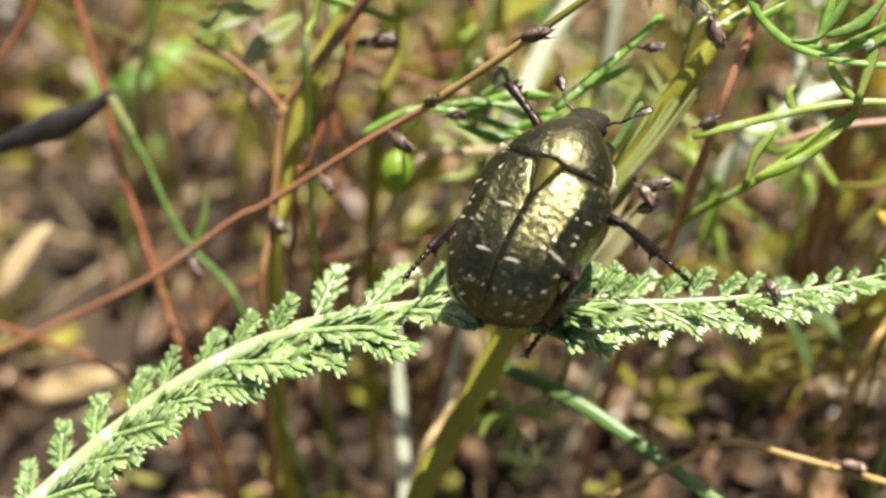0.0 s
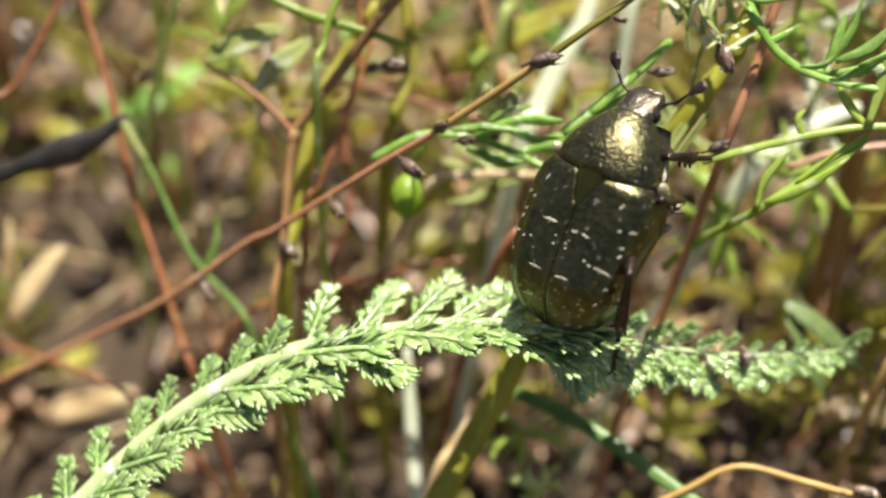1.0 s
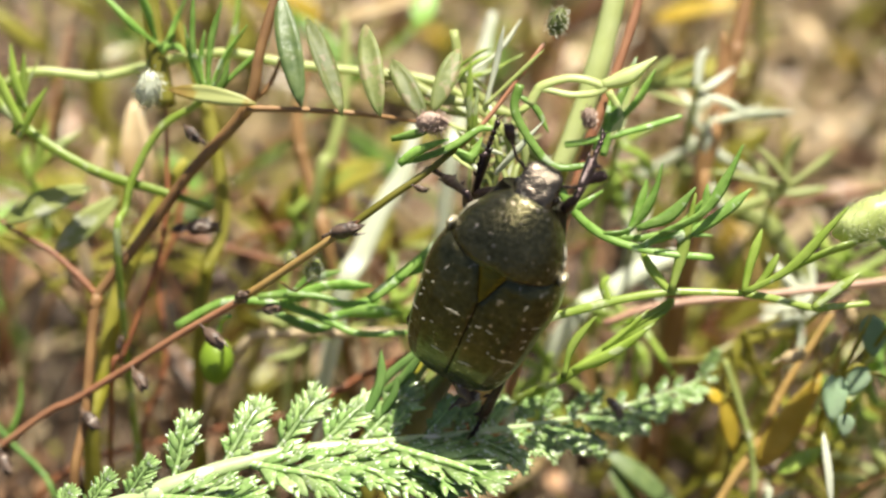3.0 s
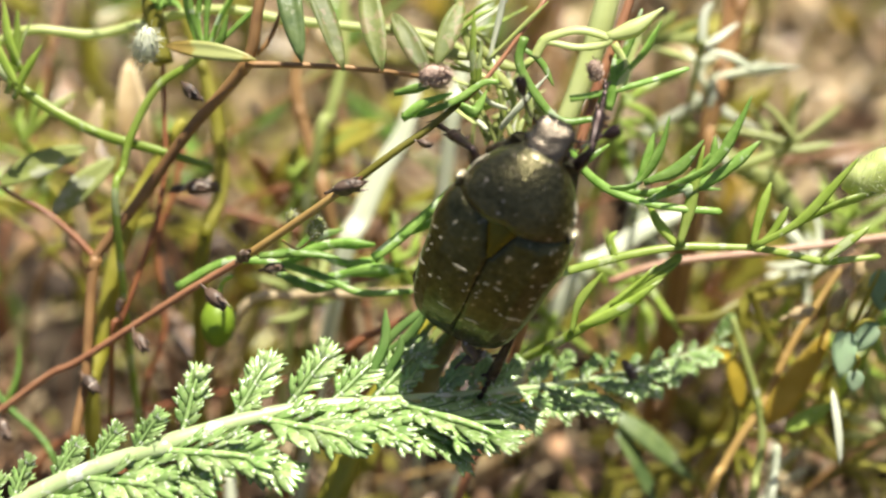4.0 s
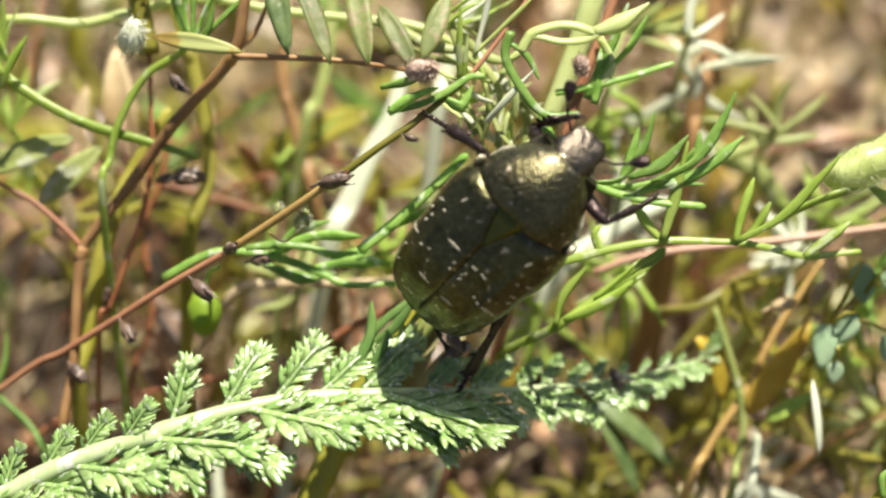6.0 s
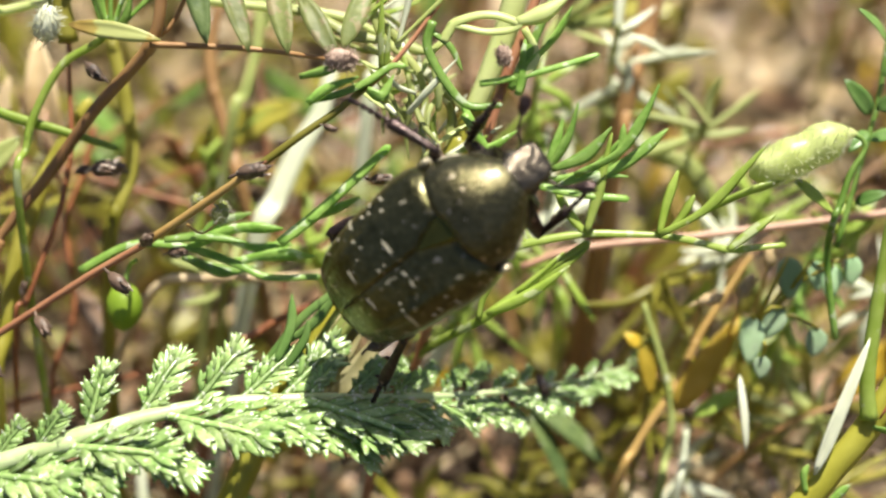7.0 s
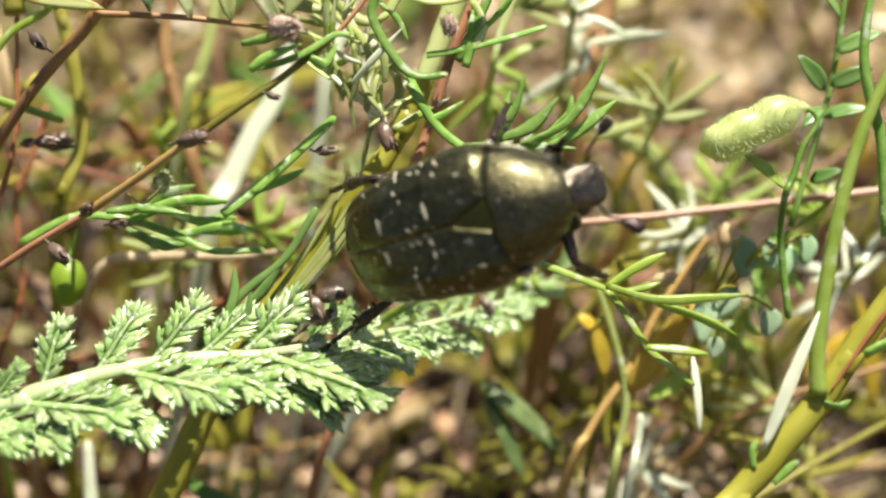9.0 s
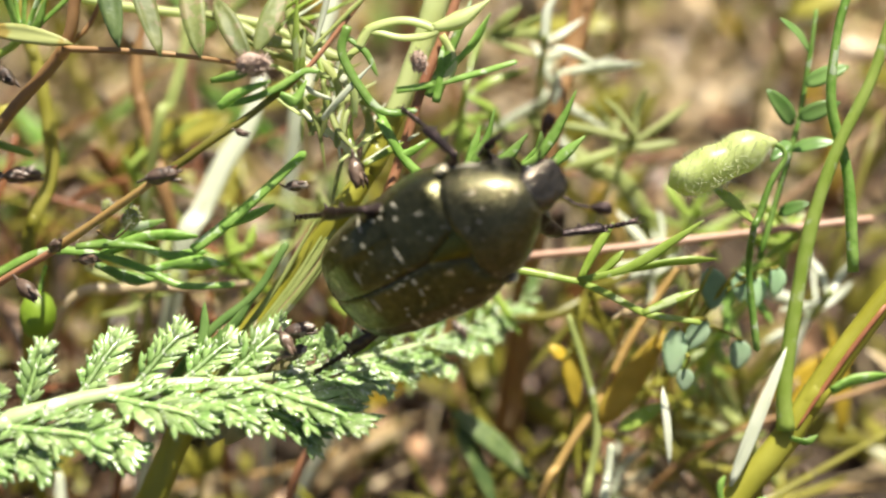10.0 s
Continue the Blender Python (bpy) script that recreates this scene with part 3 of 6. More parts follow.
def woolly_bud(parent, p, axis, s, material=None, label="brown-pink woolly withered bud"):
    """A round withered flower bud of crumpled scales under short wool."""
    axis = axis.normalized()
    a = axis.cross(Vector((0.2, 0.5, 0.8))).normalized()
    b = axis.cross(a)
    verts, faces = lathe(p, axis, [(-0.15 * s, 0.15 * s), (0.05 * s, 0.36 * s), (0.25 * s, 0.44 * s), (0.5 * s, 0.47 * s), (0.75 * s, 0.42 * s), (1.0 * s, 0.3 * s), (1.2 * s, 0.14 * s)], 20, 0.06, 7, 3.1)
    lots = [([v + jit(0.06 * s) for v in verts], faces)]
    bud = part("bud", join(*lots), material or M_BUD, parent, label)
    lots = []
    for k in range(320):
        o = (a * rng.gauss(0, 1) + b * rng.gauss(0, 1) + axis * rng.gauss(0, 0.7)).normalized()
        q = p + axis * (s * rng.uniform(0.1, 0.95))
        lots.append(spindle(q + o * 0.36 * s, q + o * s * rng.uniform(0.48, 0.66) + jit(0.14 * s), 0.045, sides=3, flat=1.0, normal=(0.1, 0.3, 0.9)))
    part("wool", join(*lots), M_HAIR if material else M_WOOL, bud, "short pale wool", smooth=False)


def thin_red_stem():
    pts = [(-35.3, -7.6, -9.0), (-34.3, -4.9, -9.0), (-32.7, -0.5, -9.0), (-31.1, 4.4, -9.0), (-30.3, 9.3, -9.0), (-30.4, 14.3, -9.0), (-30.6, 20.3, -9.0)]
    ob = stem_thing("weed", pts, [0.26, 0.26, 0.24, 0.2], M_RED, "thin reddish upright weed stem with dark calyces", "weed")
    for p, ax, s in (((-26.8, 16.0, -2.0), (0.7, -0.7, 0.3), 1.7), ((-27.4, 7.1, -6.0), (1, 0.05, 0.3), 1.8), ((-29.4, 7.1, -8.0), (0.8, 0.2, 0.2), 1.2), ((-34.4, -4.2, -8.0), (0.2, 0.7, 0.3), 1.1)):
        calyx(V(p), VIEW.to_3x3() @ Vector(ax), s, ob, "calyx", seed=s)
    bud = V((-30.0, 18.0, 0.0))
    woolly_bud(ob, bud, VIEW.to_3x3() @ Vector((0.3, 1, 0.3)), 2.3, M_BLEACH, "whitish green hairy bud")
    return ob


def straight_red():
    pts = [(-2.8, -22.7, -15.0), (-0.1, -16.3, -13.0), (2.8, -7.2, -8.0), (5.1, 1.2, -3.0), (7.4, 7.9, -3.0), (9.5, 14.8, -3.0), (11.8, 20.7, -3.0), (13.5, 25.9, -3.0), (14.6, 30.1, -3.0), (15.7, 34.8, -3.0)]
    ob = stem_thing("weed", pts, [0.46, 0.46, 0.44, 0.42, 0.4], M_RUST, "straight reddish weed stem leaning behind the beetle", "weed")
    tuft = V((9.4, 15.8, 1.0))
    woolly_bud(ob, tuft, VIEW.to_3x3() @ Vector((-0.3, 1, 0.2)), 1.3, None, "pinkish woolly tuft")
    return ob


def pink_stem():
    pts = [(11.8, -1.6, -13.0), (17.3, 0.2, -13.0), (28.3, 1.4, -13.0), (36.5, 2.4, -13.0), (42.9, 3.2, -13.0), (52.9, 4.4, -13.0)]
    return stem_thing("weed", pts, [0.36, 0.4, 0.4, 0.42], M_PINK, "pinkish horizontal dry weed stem", "weed", root=False)


def old_red_stems():
    for pts, r in (([(-47.9, -25.3, -15.0), (-49.8, -20.6, -15.0), (-52.1, -14.1, -15.0), (-55.4, -5.3, -15.0), (-57.7, 3.6, -15.0), (-60.7, 12.5, -15.0), (-62.3, 17.8, -15.0)], 0.42), ([(-71.5, 0.2, -13.0), (-68.0, 5.6, -13.0), (-65.6, 9.6, -13.0), (-64.3, 12.1, -13.0), (-62.7, 15.6, -13.0)], 0.36),
                   ([(-35.1, -14.3, -19.0), (-32.8, -6.4, -19.0), (-33.7, 2.6, -19.0), (-32.0, 7.5, -19.0), (-30.9, 12.3, -19.0)], 0.32), ([(-46.7, -20.9, -21.0), (-41.1, -16.4, -21.0), (-30.5, -13.6, -21.0), (-20.8, -11.5, -21.0)], 0.35)):
        stem_thing("weed", pts, [r, r, r * 0.85], M_RED, "thin red weed stem standing in the litter", "weed")


def dark_blade():
    pts = [(-74.6, -5.9, -12.0), (-67.3, -3.2, -12.0), (-61.9, -1.2, -12.0), (-58.3, 0.3, -12.0), (-55.3, 2.4, -12.0)]
    w = slant(pts)
    ob = thing("withered_grass", w[0], "black withered curled grass blade", "dead blade")
    part("blade", tube(w, [0.9, 1.25, 1.25, 1.1, 0.45], 9, 6, flat=0.45, rough=0.25), M_DARK, ob)
    cap = slant([(-55.6, 2.1, -12.0), (-54.6, 0.4, -12.0), (-53.1, -1.9, -12.0)])
    part("tip", tube(cap, [0.5, 0.55, 0.3], 7, 4, flat=0.5), M_PALE, ob, "pale green withered tip")
    part("stalk", tube(rooted([(-41.7, -20.3, -14.0), (-43.6, -16.8, -14.0), (-47.2, -13.4, -14.0), (-49.7, -9.9, -14.0), (-52.2, -4.7, -14.0), (-54.2, -1.2, -14.0)]), [0.3, 0.3, 0.28, 0.26], 7, 5), M_DEEP, ob, "thin dark green stalk")
    part("sprout", needle(slant([(-47.2, -13.4, -14.0), (-45.9, -10.4, -13.5), (-45.6, -7.4, -13.0)]), 0.3), M_GREEN, ob)


def needle(pts, r, sides=6):
    return tube(pts, [r * 0.7, r * rng.uniform(0.85, 1.0), r * 1.05, r * rng.uniform(0.8, 1.0), r * 0.22], sides, 5, flat=rng.uniform(0.28, 0.48), flat_dir=TO_EYE + jit(0.6), rough=0.22)


def feathery(parent, axis, needles, r=0.36, material=None, nr=0.34, pivot=False):
    """A thread-cut leaf: a bent axis and pointed finger lobes; all in the slanted frame."""
    w = slant(axis)
    base = w[0] if pivot else None
    leaf = part("leaf", tube(w, [r, r, r * 0.9, r * 0.75], 8, 5, flat=0.45, flat_dir=FACE), material or M_GREEN, parent, "", base)
    if pivot:
        leaf.location = w[0] * MM - parent.location
    for pts in needles:
        q = slant(pts)
        if len(q) == 2:
            m = q[0].lerp(q[1], 0.5) + jit(0.12 * (q[1] - q[0]).length)
            q = [q[0], m, q[1]]
        part("lobe", needle(q, nr * rng.uniform(1.1, 1.5)), material or M_GREEN, leaf, "", base)
    return leaf


def mayweed():
    pts = [(-22.3, -37.4, -9.0), (-19.6, -31.7, -9.0), (-16.5, -25.7, -8.5), (-14.3, -21.2, -8.0), (-11.2, -14.3, -7.5), (-6.9, -8.3, -7.0), (-2.4, -2.6, -7.0), (1.8, 3.1, -5.0), (5.0, 8.2, -5.0), (7.8, 14.5, -5.0), (9.9, 20.1, -5.0), (11.6, 26.3, -5.0), (13.1, 33.4, -5.0)]
    ob = stem_thing("mayweed", pts, [1.3, 1.3, 1.28, 1.22, 1.1, 0.95, 0.85, 0.75], M_STALK, "pale green mayweed plant with thread-cut feathery leaves", "weed")
    # a dry membranous sheath round the stem, flaring upwards, with loose strands
    for a, b, w in (((-10.6, -16.1, -6.0), (-5.0, -5.3, -5.5), 2.0), ((-9.3, -16.6, -5.5), (-2.4, -5.3, -5.0), 2.6), ((-7.5, -16.5, -5.0), (-0.4, -6.5, -4.5), 2.2)):
        part("sheath", blade(V(a), V(b), w, TO_EYE + jit(0.3), bend=0.06, fold=0.35, thick=0.12, rows=9, shape=0.6), M_SHEATH, ob, "pale dry membranous sheath")
    for k in range(9):
        o = Vector((rng.uniform(-1.6, 1.6), rng.uniform(-0.5, 0.5), rng.uniform(0.2, 1.0)))
        q = slant([Vector(p) + o * (0.6 + 0.3 * i) for i, p in enumerate([(-8.5, -11.6, -5.0), (-5.1, -6.7, -5.0), (-1.7, -2.2, -5.0), (1.5, 2.9, -5.0)])])
        part("strand", tube(q, [0.12, 0.3, 0.25, 0.1], 6, 4, flat=0.4, flat_dir=TO_EYE), M_PALE if k % 3 else M_STRAW, ob)
    held = feathery(ob, [(2.3, -1.9, -1.0), (8.2, -0.3, -1.0), (12.6, 0.8, -1.0), (16.5, 1.4, -1.0), (20.0, 1.4, -1.0), (23.0, 1.3, -1.0)], [
        [(16.4, 1.4, 0.0), (17.4, 4.9, 0.0), (18.6, 10.0, 0.0)], [(16.5, 1.4, -1.0), (14.8, 3.5, -1.0), (13.8, 5.5, -1.0)], [(11.1, 0.4, -1.0), (10.6, 2.0, -1.0), (11.2, 2.8, -1.0)]], 0.40, M_FRESH, pivot=True)
    tip = feathery(ob, [(22.9, 1.3, -1.0), (25.4, 0.9, -1.0), (28.8, 0.1, -1.0), (30.8, 0.2, -1.0), (33.7, 0.5, -1.0)], [
        [(28.6, 0.0, 0.0), (30.5, 1.5, 0.0), (32.7, 3.1, 0.0)], [(22.7, 1.3, 0.0), (23.3, 3.9, 0.0), (24.3, 6.8, 0.0)], [(23.4, 1.5, 0.0), (24.7, 3.0, 0.0), (25.7, 4.7, 0.0)],
        [(22.5, 1.3, 1.0), (26.4, 3.4, 1.0), (29.7, 6.8, 1.0), (31.5, 8.8, 1.0)], [(26.9, 3.4, -1.0), (30.3, 5.0, -1.0), (33.8, 6.1, -1.0)]], 0.36, M_FRESH, pivot=True)
    feathery(ob, [(-0.1, -11.7, -12.0), (3.0, -8.9, -8.0), (7.3, -6.2, -2.0), (10.7, -3.8, -2.0), (13.7, -1.4, -2.0), (16.8, 0.6, -2.0)], [
        [(7.2, -6.1, -1.0), (7.9, -3.4, -1.0), (9.9, -0.9, -1.0)], [(10.6, -3.8, -1.0), (13.1, -1.7, -1.0), (14.6, -0.2, -1.0)], [(7.9, -5.6, -1.0), (11.6, -3.9, -1.0), (15.1, -1.4, -1.0)], [(11.7, -2.9, -2.0), (14.7, -1.4, -2.0), (16.9, 0.3, -2.0)]], 0.46, M_FRESH)
    feathery(ob, [(5.9, 11.7, 0.0), (8.1, 8.3, 0.0), (10.5, 6.3, 0.0), (13.5, 5.2, 0.0), (16.4, 4.7, 0.0), (19.9, 4.4, 0.0)], [
        [(10.5, 6.3, 0.0), (13.0, 6.9, 0.0), (14.9, 9.8, 0.0), (15.7, 12.6, 0.0)], [(12.6, 6.2, -1.0), (13.8, 8.9, -1.0), (14.5, 11.3, -1.0)], [(13.3, 6.8, 1.0), (16.2, 8.0, 1.0), (18.4, 10.4, 1.0)],
        [(15.3, 6.3, 1.0), (19.1, 8.3, 1.0), (21.3, 11.6, 1.0), (22.5, 14.1, 1.0)], [(16.9, 5.9, 0.0), (20.3, 7.8, 0.0), (23.4, 10.4, 0.0)], [(13.5, 5.2, 0.0), (16.4, 6.4, 0.0), (20.0, 6.3, 0.0)],
        [(10.6, 6.3, -1.0), (14.6, 6.1, -1.0), (17.0, 6.9, -1.0), (19.9, 10.0, -1.0)], [(18.0, 6.9, -1.0), (19.5, 8.8, -1.0), (19.8, 10.9, -1.0)]], 0.42)
    feathery(ob, [(3.2, 19.4, 1.0), (2.7, 17.4, 1.0), (3.6, 15.3, 1.0), (5.4, 12.8, 1.0), (6.8, 12.1, 1.0), (8.9, 12.3, 1.0)], [[(3.2, 18.6, 0.0), (4.7, 17.4, 0.0), (5.7, 15.4, 0.0)], [(5.7, 12.7, 0.0), (7.1, 9.8, 0.0), (8.0, 8.7, 0.0), (10.5, 10.2, 0.0)]], 0.42, nr=0.34)
    feathery(ob, [(4.1, 17.8, 0.0), (4.6, 18.8, 0.0), (5.2, 19.5, 0.0), (7.1, 20.1, 0.0), (8.6, 20.1, 0.0), (10.0, 19.7, 0.0), (10.6, 19.3, 0.0), (9.5, 18.8, 0.0), (7.6, 18.7, 0.0), (5.8, 19.1, 0.0), (4.9, 19.2, 0.0)], [[(10.3, 19.5, 0.0), (12.7, 20.3, 0.0), (15.2, 22.0, 0.0)], [(4.1, 18.0, -1.0), (3.0, 17.0, -1.0), (2.3, 15.3, -1.0)], [(11.2, 19.4, -2.0), (12.2, 16.9, -2.0), (10.7, 14.5, -2.0)]], 0.44, M_LIME, 0.4)
    part("upper_stem", tube(slant([(5.8, 10.0, -5.0), (7.8, 14.5, -5.0), (9.9, 20.1, -5.0), (11.6, 26.3, -5.0), (13.1, 33.4, -5.0)]), [0.8, 1.05, 1.1, 1.05, 1.0], 9, 6), M_LIME, ob, "pale green upper stem")
    feathery(ob, [(7.3, 14.5, -2.0), (10.2, 15.0, -2.0), (13.7, 15.9, -2.0), (17.6, 17.1, -2.0)], [[(10.0, 14.0, -2.0), (11.7, 17.4, -2.0), (13.7, 22.4, -2.0)], [(10.7, 15.4, -2.0), (13.7, 18.4, -2.0), (15.4, 21.3, -2.0)], [(10.7, 13.5, -2.0), (11.2, 15.9, -2.0), (11.3, 18.4, -2.0)]], 0.34, nr=0.4)
    feathery(ob, [(-2.7, 24.9, -2.0), (-1.9, 20.4, -2.0), (-0.9, 18.2, -2.0), (1.5, 16.2, -2.0), (2.5, 13.5, -2.0), (2.2, 9.7, -2.0)], [
        [(-0.9, 18.0, -1.0), (-4.1, 18.7, -1.0), (-7.1, 20.2, -1.0), (-11.0, 21.2, -1.0)], [(1.6, 16.3, -3.0), (3.8, 14.6, -3.0), (6.1, 12.1, -3.0)], [(2.5, 13.5, -2.0), (0.8, 12.0, -2.0), (-0.2, 10.5, -2.0)], [(-2.0, 20.6, -3.0), (0.8, 18.1, -3.0), (3.3, 17.3, -3.0)], [(3.1, 15.7, -4.0), (4.9, 12.2, -4.0), (4.4, 9.2, -4.0)]], 0.4, M_PALE, 0.4)
    feathery(ob, [(-7.3, 12.5, 2.0), (-5.0, 12.9, 2.0), (-2.6, 13.9, 2.0), (-0.4, 15.3, 2.0), (0.8, 15.4, 2.0)], [
        [(-7.9, 14.3, 3.0), (-6.1, 14.7, 3.0), (-4.5, 15.1, 3.0)], [(-2.3, 13.4, 2.0), (-1.1, 12.9, 2.0), (-0.1, 14.6, 2.0)], [(-7.2, 12.1, 3.0), (-5.6, 13.3, 3.0), (-3.0, 14.3, 3.0)]], 0.36, nr=0.3)
    feathery(ob, [(-28.0, -2.0, -4.0), (-24.5, -0.0, -4.0), (-22.0, 0.5, -4.0), (-18.4, 0.1, -4.0), (-14.4, -1.2, -4.0), (-11.3, -2.5, -4.0), (-6.9, -2.4, -4.0)], [
        [(-18.4, 0.1, -4.0), (-14.4, 1.8, -4.0), (-10.1, 1.8, -4.0)], [(-20.3, 0.8, -3.0), (-16.7, 1.1, -3.0), (-13.2, 0.6, -3.0)], [(-17.4, 0.6, -4.0), (-15.9, 2.3, -4.0), (-12.9, 3.2, -4.0)], [(-14.5, -1.2, -5.0), (-11.4, -0.5, -5.0), (-7.4, -0.6, -5.0)],
        [(-19.1, -0.7, -5.0), (-15.5, -2.0, -5.0), (-12.5, -1.5, -5.0)], [(-15.5, 1.1, -5.0), (-12.5, 0.1, -5.0), (-9.4, 0.5, -5.0)]], 0.4, nr=0.4)
    feathery(ob, [(-10.1, 0.5, -2.0), (-7.2, 2.8, -2.0), (-4.2, 5.5, -2.0), (-0.7, 8.9, -2.0)], [[(-7.2, 2.8, -3.0), (-5.2, 3.6, -3.0), (-3.2, 4.6, -3.0)]], 0.5)
    feathery(ob, [(-12.0, -11.0, -3.0), (-10.2, -8.5, -3.0), (-8.2, -6.0, -3.0), (-4.7, -3.0, -3.0), (-2.2, 1.1, -3.0)], [[(-10.4, -9.9, -2.0), (-9.1, -6.9, -2.0), (-9.0, -4.0, -2.0)], [(-9.6, -10.4, -2.0), (-7.9, -7.9, -2.0), (-7.6, -6.2, -2.0)], [(-9.2, -8.0, -3.0), (-6.7, -6.0, -3.0), (-4.2, -2.0, -3.0)]], 0.42, M_DEEP, 0.38)
    r = random.Random(41)
    for k in range(44):
        f = r.random()
        p = Vector((-2.0, 21.6, -3.0)).lerp(Vector((3.1, 7.1, -3.0)), f) + Vector((r.uniform(-2.2, 2.2), r.uniform(-1, 1), r.uniform(-3.5, 3.0)))
        a = radians(r.choice([r.uniform(60, 110), r.uniform(-110, -60), r.uniform(20, 60), r.uniform(120, 160)]))
        way = Vector((math.cos(a), math.sin(a), r.uniform(-0.3, 0.3))) * r.uniform(3, 8)
        q = slant([p, p + way * 0.5 + jit(0.6), p + way])
        part("strand", needle(q, r.uniform(0.18, 0.34)), r.choice([M_PALE, M_BLEACH, M_BLEACH, M_FRESH, M_LIME]), ob)
    low = slant([(-15.3, -24.3, -16.0), (-13.8, -24.9, -14.0), (-9.4, -26.3, -11.0), (-3.8, -29.2, -9.0), (2.5, -33.2, -7.0), (9.1, -37.4, -5.0)])
    part("blade", tube(low, [0.5, 0.72, 0.75, 0.7, 0.6], 9, 6, flat=0.28, flat_dir=FACE), M_DEEP, ob, "flat dark green blade")
    return ob, held, tip


def slope_grass():
    """Long green stalks and blades among the weeds."""
    for pts, r, m, flat, label, cat in (
            ([(-50.5, 24.8, -6.0), (-46.0, 19.3, -6.0), (-41.5, 15.4, -6.0), (-36.1, 12.4, -6.0), (-30.1, 10.6, -6.0), (-25.3, 9.1, -6.0)], 0.5, M_FRESH, 0.8, "curved bright green thin stalk", "weed"),
            ([(-47.0, 19.4, -8.0), (-36.0, 21.9, -8.0), (-25.9, 24.1, -8.0), (-18.2, 23.0, -8.0), (-11.7, 22.3, -8.0), (-6.3, 21.7, -8.0), (-3.0, 20.6, -8.0), (1.3, 17.6, -8.0)], 0.46, M_LIME, 0.7, "pale green thin arching stalk", "weed"),
            ([(-33.7, 3.7, -5.0), (-33.1, 9.0, -5.0), (-32.3, 12.2, -5.0), (-29.9, 16.5, -5.0), (-26.2, 19.1, -5.0), (-23.6, 23.9, -5.0), (-22.9, 28.2, -5.0), (-22.6, 31.4, -5.0)], 0.36, M_FRESH, 0.8, "thin green curved upright stalk", "weed"),
            ([(-37.8, -13.8, -11.0), (-36.8, -7.2, -11.0), (-35.5, 0.6, -11.0), (-33.1, 7.2, -11.0), (-29.3, 13.9, -11.0)], 0.85, M_OLIVE, 0.8, "thick yellow-green weed stalk", "weed"),
            ([(-25.1, -44.8, -21.0), (-25.2, -38.0, -21.0), (-25.7, -32.4, -21.0), (-26.2, -26.4, -21.0), (-26.6, -21.5, -21.0)], 0.75, M_BLEACH, 0.4, "whitish green grass blade", "grass"),
            ([(-15.2, -0.1, -23.0), (-13.1, 5.4, -23.5), (-11.0, 10.3, -24.0), (-8.6, 14.6, -24.5), (-7.4, 19.5, -25.0)], 1.15, M_BLEACH, 0.3, "whitish pale dry grass blade", "grass"),
            ([(32.5, 6.2, -24.0), (27.8, 10.1, -24.3), (24.4, 12.6, -24.7), (20.9, 15.9, -25.0)], 1.0, M_PALE, 0.4, "pale green grass blade", "grass"),
            ([(8.9, -2.2, -22.0), (12.6, 1.0, -22.7), (16.5, 3.9, -23.3), (20.8, 5.8, -24.0)], 1.1, M_BLEACH, 0.3, "whitish dry grass blade", "grass"),
            ([(22.8, 13.3, -21.0), (25.2, 22.2, -21.0), (27.0, 29.4, -21.0), (28.3, 36.7, -21.0)], 0.95, M_BROWN, 0.8, "brown upright weed stalk", "weed"),
            ([(-16.2, 4.3, -23.0), (-18.1, 11.6, -23.0), (-20.0, 19.0, -23.0), (-19.1, 25.8, -23.0)], 0.7, M_BROWN, 0.8, "orange brown upright weed stalk", "weed"),
            ([(-16.5, -11.6, -13.0), (-13.1, -7.7, -13.0), (-8.7, -5.5, -13.0), (-5.3, -3.8, -13.0)], 0.42, M_RED, 0.8, "reddish dry weed stalk", "weed"),
            ([(-22.8, -34.6, -15.0), (-20.6, -30.4, -15.0), (-18.1, -26.3, -15.0), (-15.9, -21.8, -15.0)], 0.5, M_STRAW, 0.6, "straw-coloured leaning dry stalk", "weed"),
            ([(-24.8, -5.1, -15.0), (-19.1, -2.8, -15.0), (-12.2, -2.7, -15.0), (-6.6, -2.2, -15.0)], 0.5, M_STRAW, 0.7, "straw-coloured dry bent stalk", "weed"),
            ([(-28.3, -0.5, -15.0), (-26.1, 8.6, -15.0), (-27.4, 17.3, -15.0), (-29.8, 24.9, -15.0), (-32.3, 31.9, -15.0)], 0.7, M_OLIVE, 0.6, "olive green upright weed stalk", "weed"),
            ([(-17.6, 11.6, -21.0), (-16.1, 16.4, -21.5), (-14.9, 21.7, -22.0), (-14.8, 27.1, -22.5), (-15.0, 30.8, -23.0)], 0.6, M_PALE, 0.4, "pale curved upright grass blade", "grass"),
            ([(-3.8, 13.4, -25.0), (-2.6, 19.9, -25.7), (-0.4, 26.5, -26.3), (1.0, 32.4, -27.0)], 0.8, M_BLEACH, 0.4, "whitish upright grass blade", "grass"),
            ([(22.5, 9.1, -21.0), (23.6, 16.6, -21.0), (24.8, 24.2, -21.0), (25.3, 28.9, -21.0)], 0.6, M_BROWN, 0.8, "brown dry upright stalk", "weed")):
        stem_thing("grass" if cat == "grass" else "weed", pts, [r, r, r * 0.95, r * 0.6], m, label, cat, root=True, flat=flat, flat_dir=FACE if m is M_BLEACH else TO_EYE)
    thick = stem_thing("weed", [(-30.0, 18.9, -7.0), (-30.7, 22.2, -7.0), (-31.4, 26.5, -7.0), (-32.2, 32.0, -7.0), (-33.0, 36.4, -7.0)], [0.9, 0.9, 0.8], M_OLIVE, "thick yellow-green upright weed stalk with thread leaves", "weed", root=False)
    b = slant([(-30.8, 23.6, -6.0)])[0]
